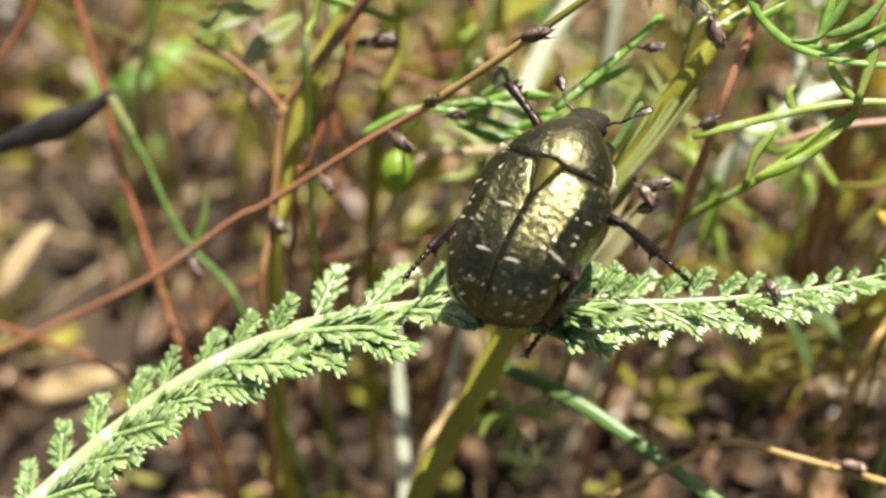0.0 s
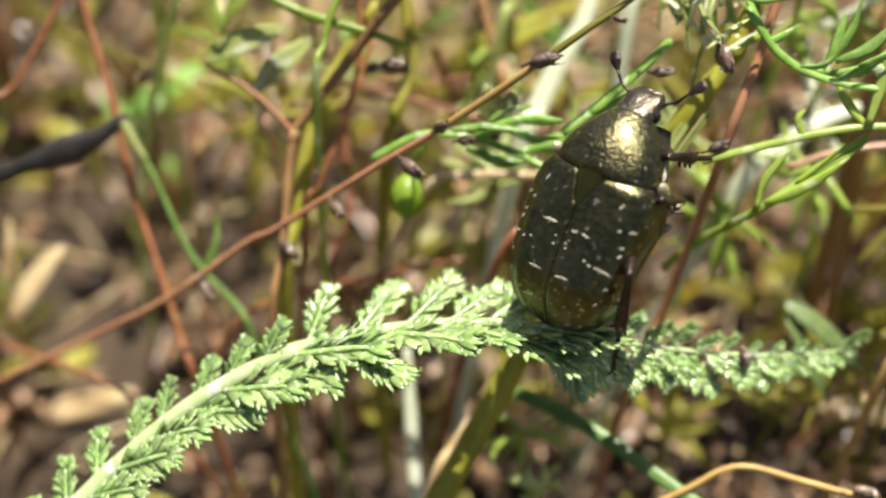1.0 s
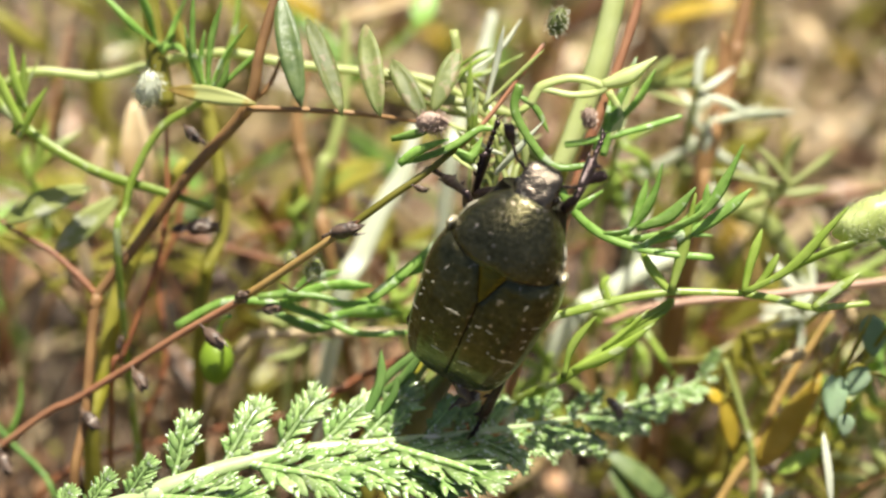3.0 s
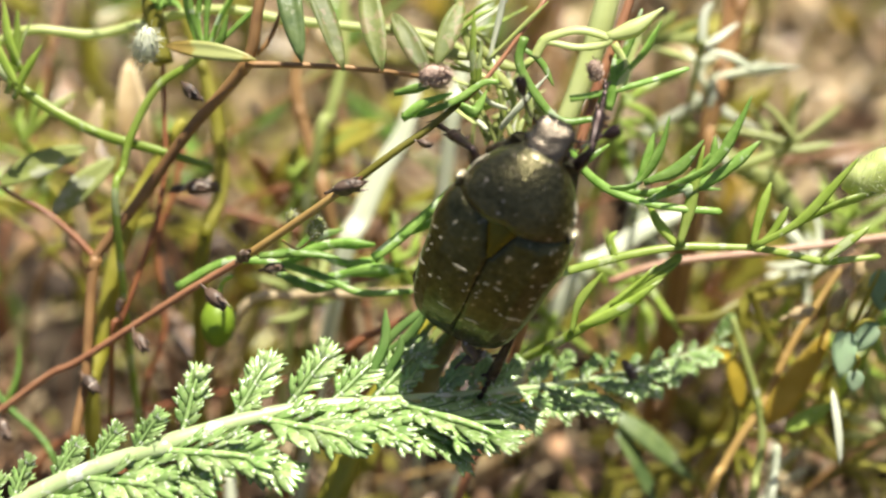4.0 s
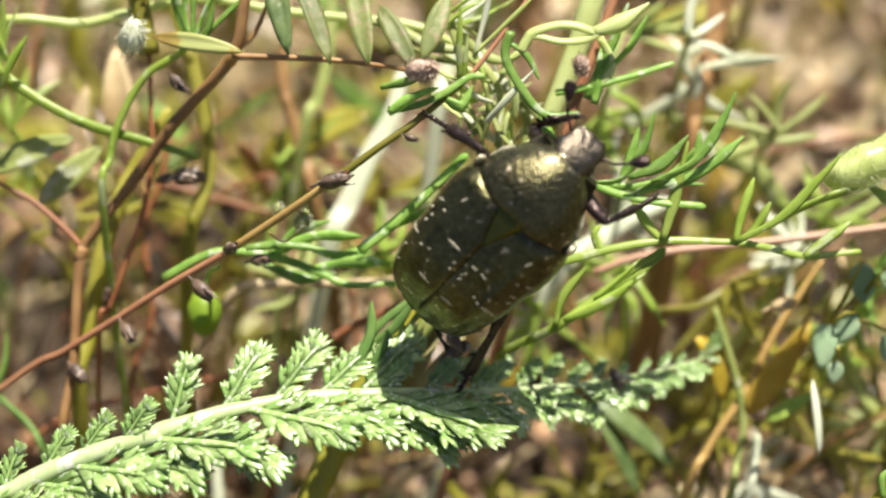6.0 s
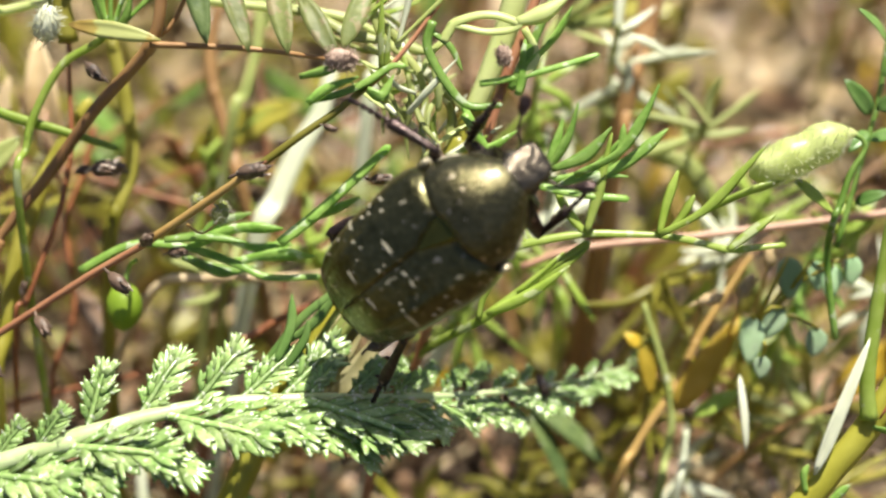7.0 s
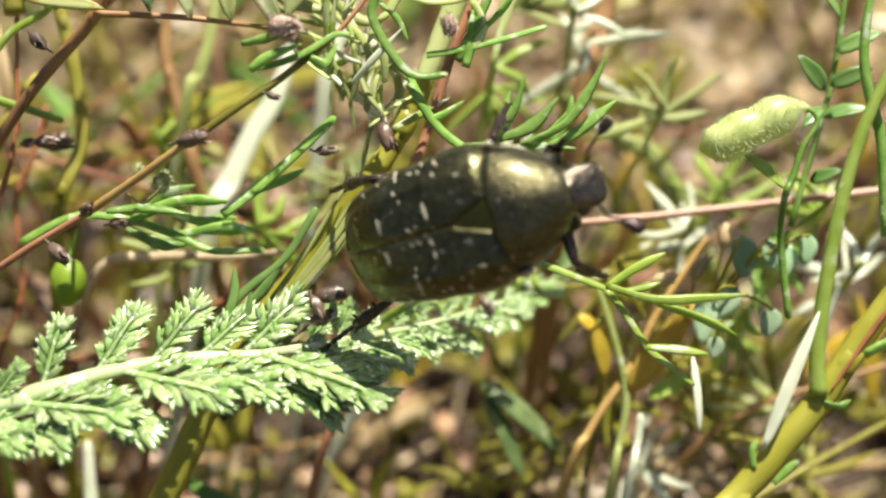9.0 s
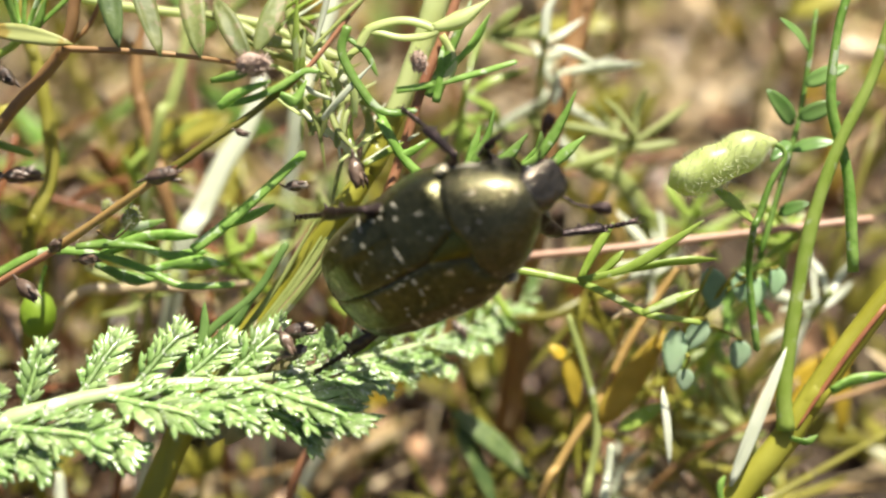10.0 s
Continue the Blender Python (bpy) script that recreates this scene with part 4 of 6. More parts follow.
    for tip in [(-35.7, 29.1, -4.0), (-32.5, 29.6, -4.0), (-26.7, 30.1, -4.0), (-27.6, 23.2, -4.0), (-28.5, 25.0, -4.0)]:
        part("leaf", needle([b + jit(0.8), b.lerp(V(tip), 0.5) + jit(0.8), V(tip)], 0.36), M_GREEN, thick)
    b = slant([(16.1, 22.8, -19.0)])[0]
    pale = thing("thread_leaf", b, "small pale green thread-cut leaf", "leaf")
    for tip in [(21.9, 24.8, -17.0), (22.7, 22.7, -17.0), (21.3, 20.5, -17.0), (19.3, 25.6, -17.0)]:
        part("lobe", needle([b, b.lerp(V(tip), 0.5) + jit(0.4), V(tip)], 0.62), M_PALE, pale)
    fan = slant([(-43.4, 16.5, -5.0)])[0]
    ob = thing("feather_leaf", fan, "small feathery green leaf", "leaf")
    for tip in [(-43.9, 24.1, -4.0), (-42.6, 23.2, -4.0), (-45.8, 22.7, -4.0), (-40.4, 20.0, -4.0), (-41.2, 22.7, -4.0)]:
        b = fan + jit(1.0)
        part("lobe", needle([b, b.lerp(V(tip), 0.5) + jit(0.5), V(tip)], 0.4), M_FRESH, ob)
    ob = thing("feather_leaf", slant([(-25.2, 18.5, -3.0)])[0], "small feathery green leaf", "leaf")
    b = slant([(-25.2, 18.5, -3.0)])[0]
    for tip in [(-26.4, 28.5, -2.0), (-23.8, 27.5, -2.0), (-21.4, 25.4, -2.0), (-25.3, 24.9, -2.0), (-23.0, 22.2, -2.0), (-27.2, 25.4, -2.0), (-19.3, 23.8, -2.0)]:
        part("lobe", needle([b, b.lerp(V(tip), 0.5) + jit(0.8), V(tip)], 0.3), M_GREEN, ob)


def round_pod():
    base = V((-25.2, -3.1, -8.9))
    ob = thing("round_pod", base, "small oval bright green seed pod", "pod")
    ax = VIEW.to_3x3() @ Vector((-0.03, -1, 0))
    part("pod", lathe(base, ax, [(0, 0.4), (0.5, 1.1), (1.5, 1.55), (2.6, 1.6), (3.6, 1.3), (4.2, 0.7), (4.5, 0.15)], 14, 0.03, 2), M_POD, ob)
    part("stalk", tube([base + ax * 0.2, base - ax * 1.5 + Vector((0.3, 0, 0)), V((-22.6, -1.0, -2.0))], [0.22, 0.2, 0.2], 6, 3), M_GREEN, ob)


def pod_plant():
    """The vetch with the hairy swollen pod, its thick leaning stem and side shoots."""
    pts = [(27.2, -28.4, 3.0), (32.8, -22.5, 3.0), (36.4, -18.5, 3.0), (39.5, -14.8, 3.0), (42.5, -10.4, 3.0), (45.2, -6.7, 3.0), (51.4, 1.2, 3.0)]
    ob = stem_thing("vetch_plant", pts, [1.25, 1.25, 1.22, 1.18, 1.15, 1.0], M_STALK, "thick yellow-green vetch stem with a hairy swollen pod", "vetch", flat=0.8)
    shoot = slant([(39.3, -14.0, 4.0), (39.2, -10.4, 4.0), (40.1, -4.0, 4.0), (41.5, 2.9, 4.0), (43.6, 9.0, 4.0), (46.4, 14.6, 4.0), (48.3, 20.2, 4.0)])
    part("shoot", tube(shoot, [0.72, 0.62, 0.56, 0.5, 0.45], 9, 6), M_FRESH, ob)
    stripe = slant([(40.2, -13.9, 3.95), (42.2, -10.9, 3.95), (44.6, -7.6, 3.9), (47.6, -3.8, 3.85)])
    part("stripe", tube(stripe, [0.1, 0.2, 0.24, 0.2], 8, 5), M_RED, ob, "red-brown edge along the stem")
    part("shoot", needle(slant([(42.7, -10.7, 5.0), (44.5, -9.8, 5.0), (47.3, -9.4, 5.0)]), 0.6), M_GREEN, ob)
    second = slant([(46.0, -1.0, 1.0), (45.6, 7.0, 1.0), (44.2, 13.2, 1.0), (44.7, 19.0, 1.0), (45.7, 22.9, 1.0)])
    part("shoot", tube(second, [0.5, 0.45, 0.4, 0.35], 8, 5), M_GREEN, ob)
    dry = slant([(34.5, -18.4, 5.0), (39.1, -7.2, 5.0)])
    part("dry_blade", blade(dry[0], dry[1], 1.0, FACE + Vector((-0.2, 0, 0)), bend=0.1, fold=0.3, thick=0.15, rows=14, shape=0.8), M_BLEACH, ob, "whitish dry stipule blade")
    for q in ([(35.4, -21.0, 5.0), (36.6, -19.8, 5.0), (37.4, -19.2, 5.0)], [(34.1, -20.0, 4.0), (33.9, -18.6, 4.0), (34.3, -17.7, 4.0)], [(39.6, -14.6, 4.0), (41.0, -14.9, 4.0), (41.9, -14.4, 4.0)]):
        part("stipule", needle(slant(q), 0.28), M_GREEN, ob)
    ped = slant([(40.1, 10.2, -2.0), (40.9, 9.8, -2.0), (41.1, 8.8, -2.0), (39.9, 6.8, -2.0), (38.9, 3.9, -2.0), (38.4, 2.7, -2.0), (38.8, -0.8, -5.0), (39.5, -7.8, -5.0)])
    part("pedicel", tube(ped, [0.2, 0.25, 0.3, 0.32, 0.32], 8, 5), M_GREEN, ob)
    line = slant([(31.0, 6.5, -2.0), (31.9, 6.9, -2.0), (33.3, 7.4, -2.0), (34.6, 8.1, -2.0), (36.0, 8.7, -2.0), (37.3, 9.4, -2.0), (38.5, 9.9, -2.0), (39.5, 10.2, -2.0), (40.3, 10.3, -2.0)])
    pod = part("pod", tube(line, [0.2, 1.4, 1.9, 1.98, 1.75, 1.85, 1.5, 0.75, 0.3], 16, 4, flat=0.97, rough=0.05), M_LIME, ob, "swollen hairy light green pod")
    r = random.Random(3)
    lots = []
    girth = (0.2, 1.4, 1.9, 1.98, 1.75, 1.85, 1.5, 0.75, 0.3)
    for _ in range(1300):
        f = r.uniform(0.5, len(line) - 1.6)
        k = int(f)
        p = line[k].lerp(line[k + 1], f - k)
        along = (line[k + 1] - line[k]).normalized()
        d = Vector((r.gauss(0, 1), r.gauss(0, 1), r.gauss(0, 1)))
        d = (d - along * d.dot(along)).normalized()
        rr = girth[k] * (1 - f + k) + girth[k + 1] * (f - k)
        q = p + d * rr
        lots.append(spindle(q - d * 0.1, q + (d + jit(0.5)) * r.uniform(0.22, 0.5), 0.02, sides=3, flat=1.0, normal=(0.1, 0.3, 0.9)))
    part("hairs", join(*lots), M_HAIR, pod, "short white hairs", smooth=False)
    wide = slant([(35.2, 6.5, -3.0), (36.5, 7.2, -3.0), (37.7, 5.0, -3.0), (38.9, 3.3, -3.0)])
    part("leaf", blade(wide[0], wide[-1], 1.1, FACE, thick=0.2), M_FRESH, ob)
    climb = slant([(40.3, 0.3, -7.0), (42.4, 7.5, -7.0), (44.0, 13.2, -7.0), (45.0, 18.9, -7.0), (45.6, 23.1, -7.0)])
    part("shoot", tube(climb, [0.28, 0.26, 0.22], 7, 5), M_GREEN, ob)
    for a, b, w in (((43.2, 12.5, -6.0), (40.5, 15.5, -5.0), 1.7), ((43.6, 13.0, -6.0), (47.1, 14.4, -5.0), 1.6), ((44.2, 16.1, -6.0), (47.9, 17.7, -5.0), 1.6),
                    ((42.9, 10.2, -6.0), (46.8, 10.9, -5.0), 1.5), ((44.7, 19.2, -6.0), (41.8, 22.0, -5.0), 1.5), ((42.0, 4.4, -7.0), (44.6, 5.4, -6.0), 1.3),
                    ((42.9, 11.0, -6.0), (40.8, 9.0, -5.0), 1.2)):
        part("leaflet", blade(V(a), V(b), w, FACE + jit(0.4), bend=0.1, fold=0.3, thick=0.15), M_DEEP, ob)
    return ob


def corner_weeds():
    """The ochre stalk with its withered leaf, and the pale stalks between it and the clover."""
    pts = [(21.4, -22.2, -14.0), (22.8, -19.5, -14.0), (24.6, -16.5, -14.0), (26.7, -13.5, -14.0), (29.4, -8.0, -14.0), (32.2, -3.6, -14.0), (34.3, -0.4, -14.0)]
    ochre = stem_thing("weed", pts, [0.42, 0.42, 0.45, 0.4, 0.34, 0.28], M_TAN, "ochre dry weed stalk with a withered yellow leaf", "weed", root=True)
    part("leaf", blade(V((26.7, -15.3, -13.0)), V((33.0, -6.3, -13.0)), 2.6, FACE + jit(0.2), bend=0.08, fold=0.3, thick=0.15, rows=11), M_OCHRE, ochre, "withered ochre yellow leaf")
    part("leaf", blade(V((28.3, -15.7, -12.0)), V((32.9, -13.2, -12.0)), 1.5, FACE + jit(0.2), bend=0.1, fold=0.2, thick=0.15), M_FRESH, ochre, "small lime green leaf")
    for pts, r, m, label in (
            ([(25.1, -24.1, -13.5), (25.9, -20.0, -13.5), (26.5, -16.7, -13.5), (26.2, -13.4, -13.5), (25.2, -9.6, -13.5), (23.8, -5.2, -13.5)], 0.4, M_PALE, "pale lime green weed stalk"),
            ([(26.6, -23.9, -12.5), (27.4, -20.1, -12.5), (27.7, -17.4, -12.5)], 0.42, M_BLEACH, "whitish green weed stalk"),
            ([(24.3, -16.5, -16.0), (24.8, -13.7, -16.0), (25.5, -8.7, -16.0), (24.8, -4.2, -16.0)], 0.3, M_OLIVE, "thin olive green weed stalk")):
        stem_thing("weed", pts, [r, r, r * 0.9, r * 0.8], m, label, "weed", root=True, flat=0.7, flat_dir=FACE)


def back_leaves():
    """Small blue-green leaflets and yellow leaves further back."""
    for name, items, m, label in (
            ("clover_sprig", (((33.0, -6.0, -8.0), (32.5, -10.5, -8.0), 2.2), ((35.7, -5.2, -8.0), (33.8, -8.1, -8.0), 2.0), ((39.0, -7.1, -8.0), (38.4, -9.8, -8.0), 2.0), ((40.4, -1.3, -8.0), (39.9, -4.4, -8.0), 1.9), ((36.2, -0.5, -8.0), (36.4, -4.4, -8.0), 2.5), ((42.3, -0.4, -8.0), (42.0, -3.1, -8.0), 1.7), ((33.8, -9.7, -8.0), (33.6, -11.8, -8.0), 1.6), ((38.5, -0.8, -8.0), (39.0, -3.7, -8.0), 1.7)), M_CLOVER, "sprig of small bluish green leaflets over litter"),
            ("yellow_leaf", (((23.9, -8.5, -14.0), (24.6, -14.0, -14.0), 1.7), ((23.5, -9.2, -14.0), (22.0, -7.9, -14.0), 1.3)), M_YELLOW, "bright yellow withering leaf among stalks"),
            ("yellow_leaf", (((12.9, -14.5, -20.0), (21.4, -21.8, -20.0), 2.2), ((13.5, -16.2, -20.0), (17.5, -24.6, -20.0), 2.0)), M_DULL, "dull olive withered leaf over the litter")):
        p0 = V(items[0][0])
        ob = thing(name, p0, label, "leaf")
        foot = Vector((p0.x + 3, p0.y + 12, ground_height(p0.x + 3, p0.y + 12) - 1))
        part("stalk", tube([foot, foot.lerp(p0, 0.5) + Vector((1, 0, 3)), p0], [0.4, 0.35, 0.3], 6, 4), M_OLIVE, ob)
        if name == "clover_sprig":
            part("dry_leaflet", blade(V((31.8, -11.5, -8.0)), V((32.4, -18.7, -8.0)), 0.75, FACE, thick=0.15), M_BLEACH, ob, "whitish withered hanging leaflet")
        for a, b, w in items:
            part("leaflet", blade(V(a), V(b), w, FACE + jit(0.3), thick=0.15), m, ob)
            if a is not items[0][0]:
                part("stalk", tube([p0.lerp(foot, 0.2), p0.lerp(V(a), 0.5) + jit(1), V(a)], [0.2, 0.2, 0.15], 5, 3), M_OLIVE, ob)


def dead_leaves():
    """Upright beige dead leaves among the stalks behind the vetch."""
    for lo, hi, w in (((-35.8, 9.4, -21.0), (-36.8, 21.5, -19.0), 3.4), ((-41.6, 7.7, -22.0), (-40.3, 17.6, -20.0), 2.4), ((-42.4, 1.2, -21.0), (-42.7, 7.6, -20.0), 2.8)):
        p, q = V(lo), V(hi)
        foot = Vector((p.x + 1, p.y + 8, ground_height(p.x + 1, p.y + 8) - 1))
        ob = thing("dead_leaf", foot, "beige withered upright dead leaf", "dead leaf")
        part("blade", blade(p, q, w, FACE + jit(0.3), bend=0.15, fold=0.5, thick=0.2, rows=11), M_STRAW, ob)
        part("stalk", tube([foot, foot.lerp(p, 0.5) + Vector((0.5, -1, 2)), p, p.lerp(q, 0.4)], [0.4, 0.36, 0.32, 0.15], 6, 4), M_PINK, ob)


def twig():
    pts = [(-10.1, -39.4, -7.0), (-3.8, -35.7, -7.0), (2.0, -32.6, -7.0), (6.9, -30.1, -7.0), (12.9, -31.2, -7.0), (21.6, -33.3, -7.0), (28.4, -34.9, -7.0)]
    ob = stem_thing("twig", pts, [0.3, 0.32, 0.34, 0.36, 0.36], M_TAN, "yellowish brown bent dry twig", "twig", root=True)
    calyx(V((17.4, -31.5, -6.0)), VIEW.to_3x3() @ Vector((1, -0.2, 0.1)), 1.9, ob, "calyx")


def loose_seeds():
    for p, ax, s in (((-1.8, -6.4, -1.0), (1, 0.2, 0), 2.0), ((-2.2, -8.6, -2.0), (0.9, 0.4, 0), 1.8), ((3.8, 8.0, 1.0), (0.2, -1, 0.2), 1.9),
                     ((-2.0, 6.1, -2.0), (1, 0.1, 0), 1.4), ((3.0, -0.9, -1.0), (0.8, 0.4, 0), 1.5), ((3.7, 8.5, -2.0), (0.3, -1, 0.2), 1.9), ((-67.3, 12.5, -14.0), (0.5, -1, 0), 1.5),
                     ((-2.1, -6.5, 0.0), (0.5, -0.8, 0.2), 1.6), ((-28.4, 7.6, -10.0), (1, 0.05, 0), 2.4)):
        w = V(p)
        ob = thing("dried_calyx", w, "dark dried seed calyx caught among stems", "calyx", "dried calyces")
        calyx(w, VIEW.to_3x3() @ Vector(ax), s, ob, "body", seed=s * 3)


def back_sprigs():
    """Thread-cut shoots between the beetle's plants and the litter."""
    r = random.Random(67)
    for p, m, n, size in (
            ((-0.7, 7.0, -19.0), M_PALE, 8, 9), ((37.6, 5.8, -19.0), M_FRESH, 8, 8),
            ((40.7, -0.6, -14.0), M_GREEN, 8, 6), ((30.8, 12.9, -17.0), M_PALE, 8, 9), ((23.2, 19.4, -19.0), M_BLEACH, 7, 8), ((21.6, 22.2, -16.0), M_BLEACH, 8, 6),
            ((-20.5, 10.4, -21.0), M_FRESH, 8, 9), ((13.9, 17.2, -17.0), M_FRESH, 9, 7), ((26.4, -2.4, -17.0), M_OLIVE, 9, 8),
            ((7.1, -4.9, -19.0), M_FRESH, 9, 8), ((15.2, -0.2, -17.0), M_FRESH, 9, 7), ((-42.7, 5.0, -19.0), M_OLIVE, 8, 8), ((-47.5, 13.1, -19.0), M_FRESH, 8, 8),
            ((33.5, 1.6, -16.0), M_BLEACH, 9, 6), ((45.9, 3.2, -13.0), M_FRESH, 9, 6), ((49.6, -2.7, -15.0), M_BLEACH, 9, 6), ((38.8, -7.2, -17.0), M_FRESH, 9, 6),
            ((-17.1, -1.7, -17.0), M_PALE, 8, 7), ((-8.9, 0.7, -16.0), M_FRESH, 9, 6), ((16.0, 7.8, -19.0), M_BLEACH, 9, 7),
            ((20.5, -21.0, -24.0), M_OLIVE, 9, 9), ((29.5, -24.0, -22.0), M_BLEACH, 8, 8), ((37.0, -20.0, -20.0), M_OLIVE, 9, 9), ((26.0, -16.5, -21.0), M_STALK, 7, 7), ((44.0, -17.0, -19.0), M_PALE, 9, 8),
            ((33.0, -13.0, -20.0), M_STALK, 6, 7), ((47.0, -25.0, -24.0), M_OLIVE, 9, 9), ((12.0, -27.0, -26.0), M_OLIVE, 8, 9), ((40.0, -28.0, -24.0), M_STRAW, 8, 9), ((2.0, -30.0, -28.0), M_STALK, 8, 8), ((-11.5, -34.2, -13.0), M_LIME, 8, 4), ((-13.6, -28.3, -13.0), M_FRESH, 7, 4), ((-9.7, -26.4, -12.0), M_PALE, 7, 4)):
        w = V(p)
        foot = Vector((w.x + r.uniform(-4, 4), w.y + r.uniform(12, 26), 0))
        foot.z = ground_height(foot.x, foot.y) - 1
        ob = thing("thread_leaf_sprig", foot, "fine thread-cut green weed shoot over the litter", "weed shoot")
        part("stem", tube([foot, foot.lerp(w, 0.5) + Vector((r.uniform(-2, 2), -3, 3)), w], [0.5, 0.42, 0.3], 7, 5), m if m is not M_BLEACH else M_PALE, ob)
        a0 = r.uniform(0, 6.28)
        for k in range(n):
            a = a0 + k * 6.28 / n * 0.62 + r.uniform(-0.3, 0.3)
            way = VIEW.to_3x3() @ Vector((math.cos(a), math.sin(a), r.uniform(-0.5, 0.3))) * (size * r.uniform(0.5, 1.1))
            b = w.lerp(foot, r.uniform(0, 0.15))
            part("lobe", needle([b, b + way * 0.5 + jit(0.7), b + way], r.uniform(0.3, 0.55)), m, ob)


def papery_calyces():
    for p, ax, s in (((28.4, -4.8, -10.0), (1, 0.3, 0.2), 1.9), ((32.2, -4.4, -10.0), (0.5, 1, 0.2), 2.1), ((35.1, -1.5, -11.0), (0.1, 1, 0.2), 1.9)):
        w = V(p)
        ob = thing("papery_calyx", w, "beige papery open calyx among dry stalks", "calyx", "papery calyces")
        calyx(w, VIEW.to_3x3() @ Vector(ax), s, ob, "body", M_STRAW, seed=s * 5)
        foot = Vector((w.x + 2, w.y + 14, ground_height(w.x + 2, w.y + 14) - 1))
        part("stalk", tube([foot, foot.lerp(w, 0.5) + Vector((1, -2, 3)), w], [0.22, 0.2, 0.16], 6, 5), M_TAN, ob)


fallen_stalks()
red_branch()
brown_weed()
thin_red_stem()
straight_red()
pink_stem()
old_red_stems()
dark_blade()
MAYWEED, HELD_LEAF, HELD_TIP = mayweed()
slope_grass()
round_pod()
pod_plant()
back_leaves()
corner_weeds()
dead_leaves()
twig()
loose_seeds()
papery_calyces()
back_sprigs()


# ---- the yarrow leaf ----
def leaflet_mesh(seed):
    """A pinna of unit length along x: a narrow lamina cut into close pointed forward lobes with teeth; z is its upper face."""
    r = random.Random(seed)
    lots = [tube([(0, 0, 0), (0.35, 0, 0.02), (0.7, 0.01, 0.03), (0.98, 0, 0.0)], [0.035, 0.035, 0.028, 0.015], 6, 3, flat=0.7, flat_dir=(0, 0, 1)),
            spindle((0.04, 0, 0), (1.02, 0, 0), 0.085, sides=6, flat=0.2, belly=0.5)]
    n = 6
    for i in range(n):
        t = i / (n - 1)
        x = 0.2 + 0.6 * t
        for side in (1, -1):
            reach = (0.22 + 0.17 * math.sin(math.pi * (0.12 + 0.7 * t))) * r.uniform(0.85, 1.12)
            a0 = radians(r.uniform(30, 44) - 12 * t)
            b = Vector((x + r.uniform(-0.02, 0.02), side * 0.025, 0.01))
            lift = r.uniform(-0.1, 0.24)
            n0 = Vector((r.uniform(-0.4, 0.4), r.uniform(-0.5, 0.5), 1))
            e = b + Vector((math.cos(a0), side * math.sin(a0), lift)) * reach
            lots.append(spindle(b, e, 0.058 * r.uniform(0.85, 1.15), sides=6, flat=0.24, belly=0.45, normal=n0))
            for k in (-1, 1):
                if r.random() < 0.25:
                    continue
                a = a0 + radians(k * r.uniform(14, 28))
                bb = b.lerp(e, r.uniform(0.3, 0.5))
                ee = bb + Vector((math.cos(a), side * math.sin(a), lift + r.uniform(-0.12, 0.16))) * reach * r.uniform(0.45, 0.62)
                lots.append(spindle(bb, ee, 0.04 * r.uniform(0.85, 1.15), sides=5, flat=0.28, belly=0.42, normal=n0))
    for a in (-0.35, 0.0, 0.3):
        lots.append(spindle((0.84, 0, 0.02), (0.84 + 0.28 * math.cos(a), 0.28 * math.sin(a), 0.03), 0.048, sides=6, flat=0.35))
    return join(*lots)


PINNA = [leaflet_mesh(s) for s in range(7)]


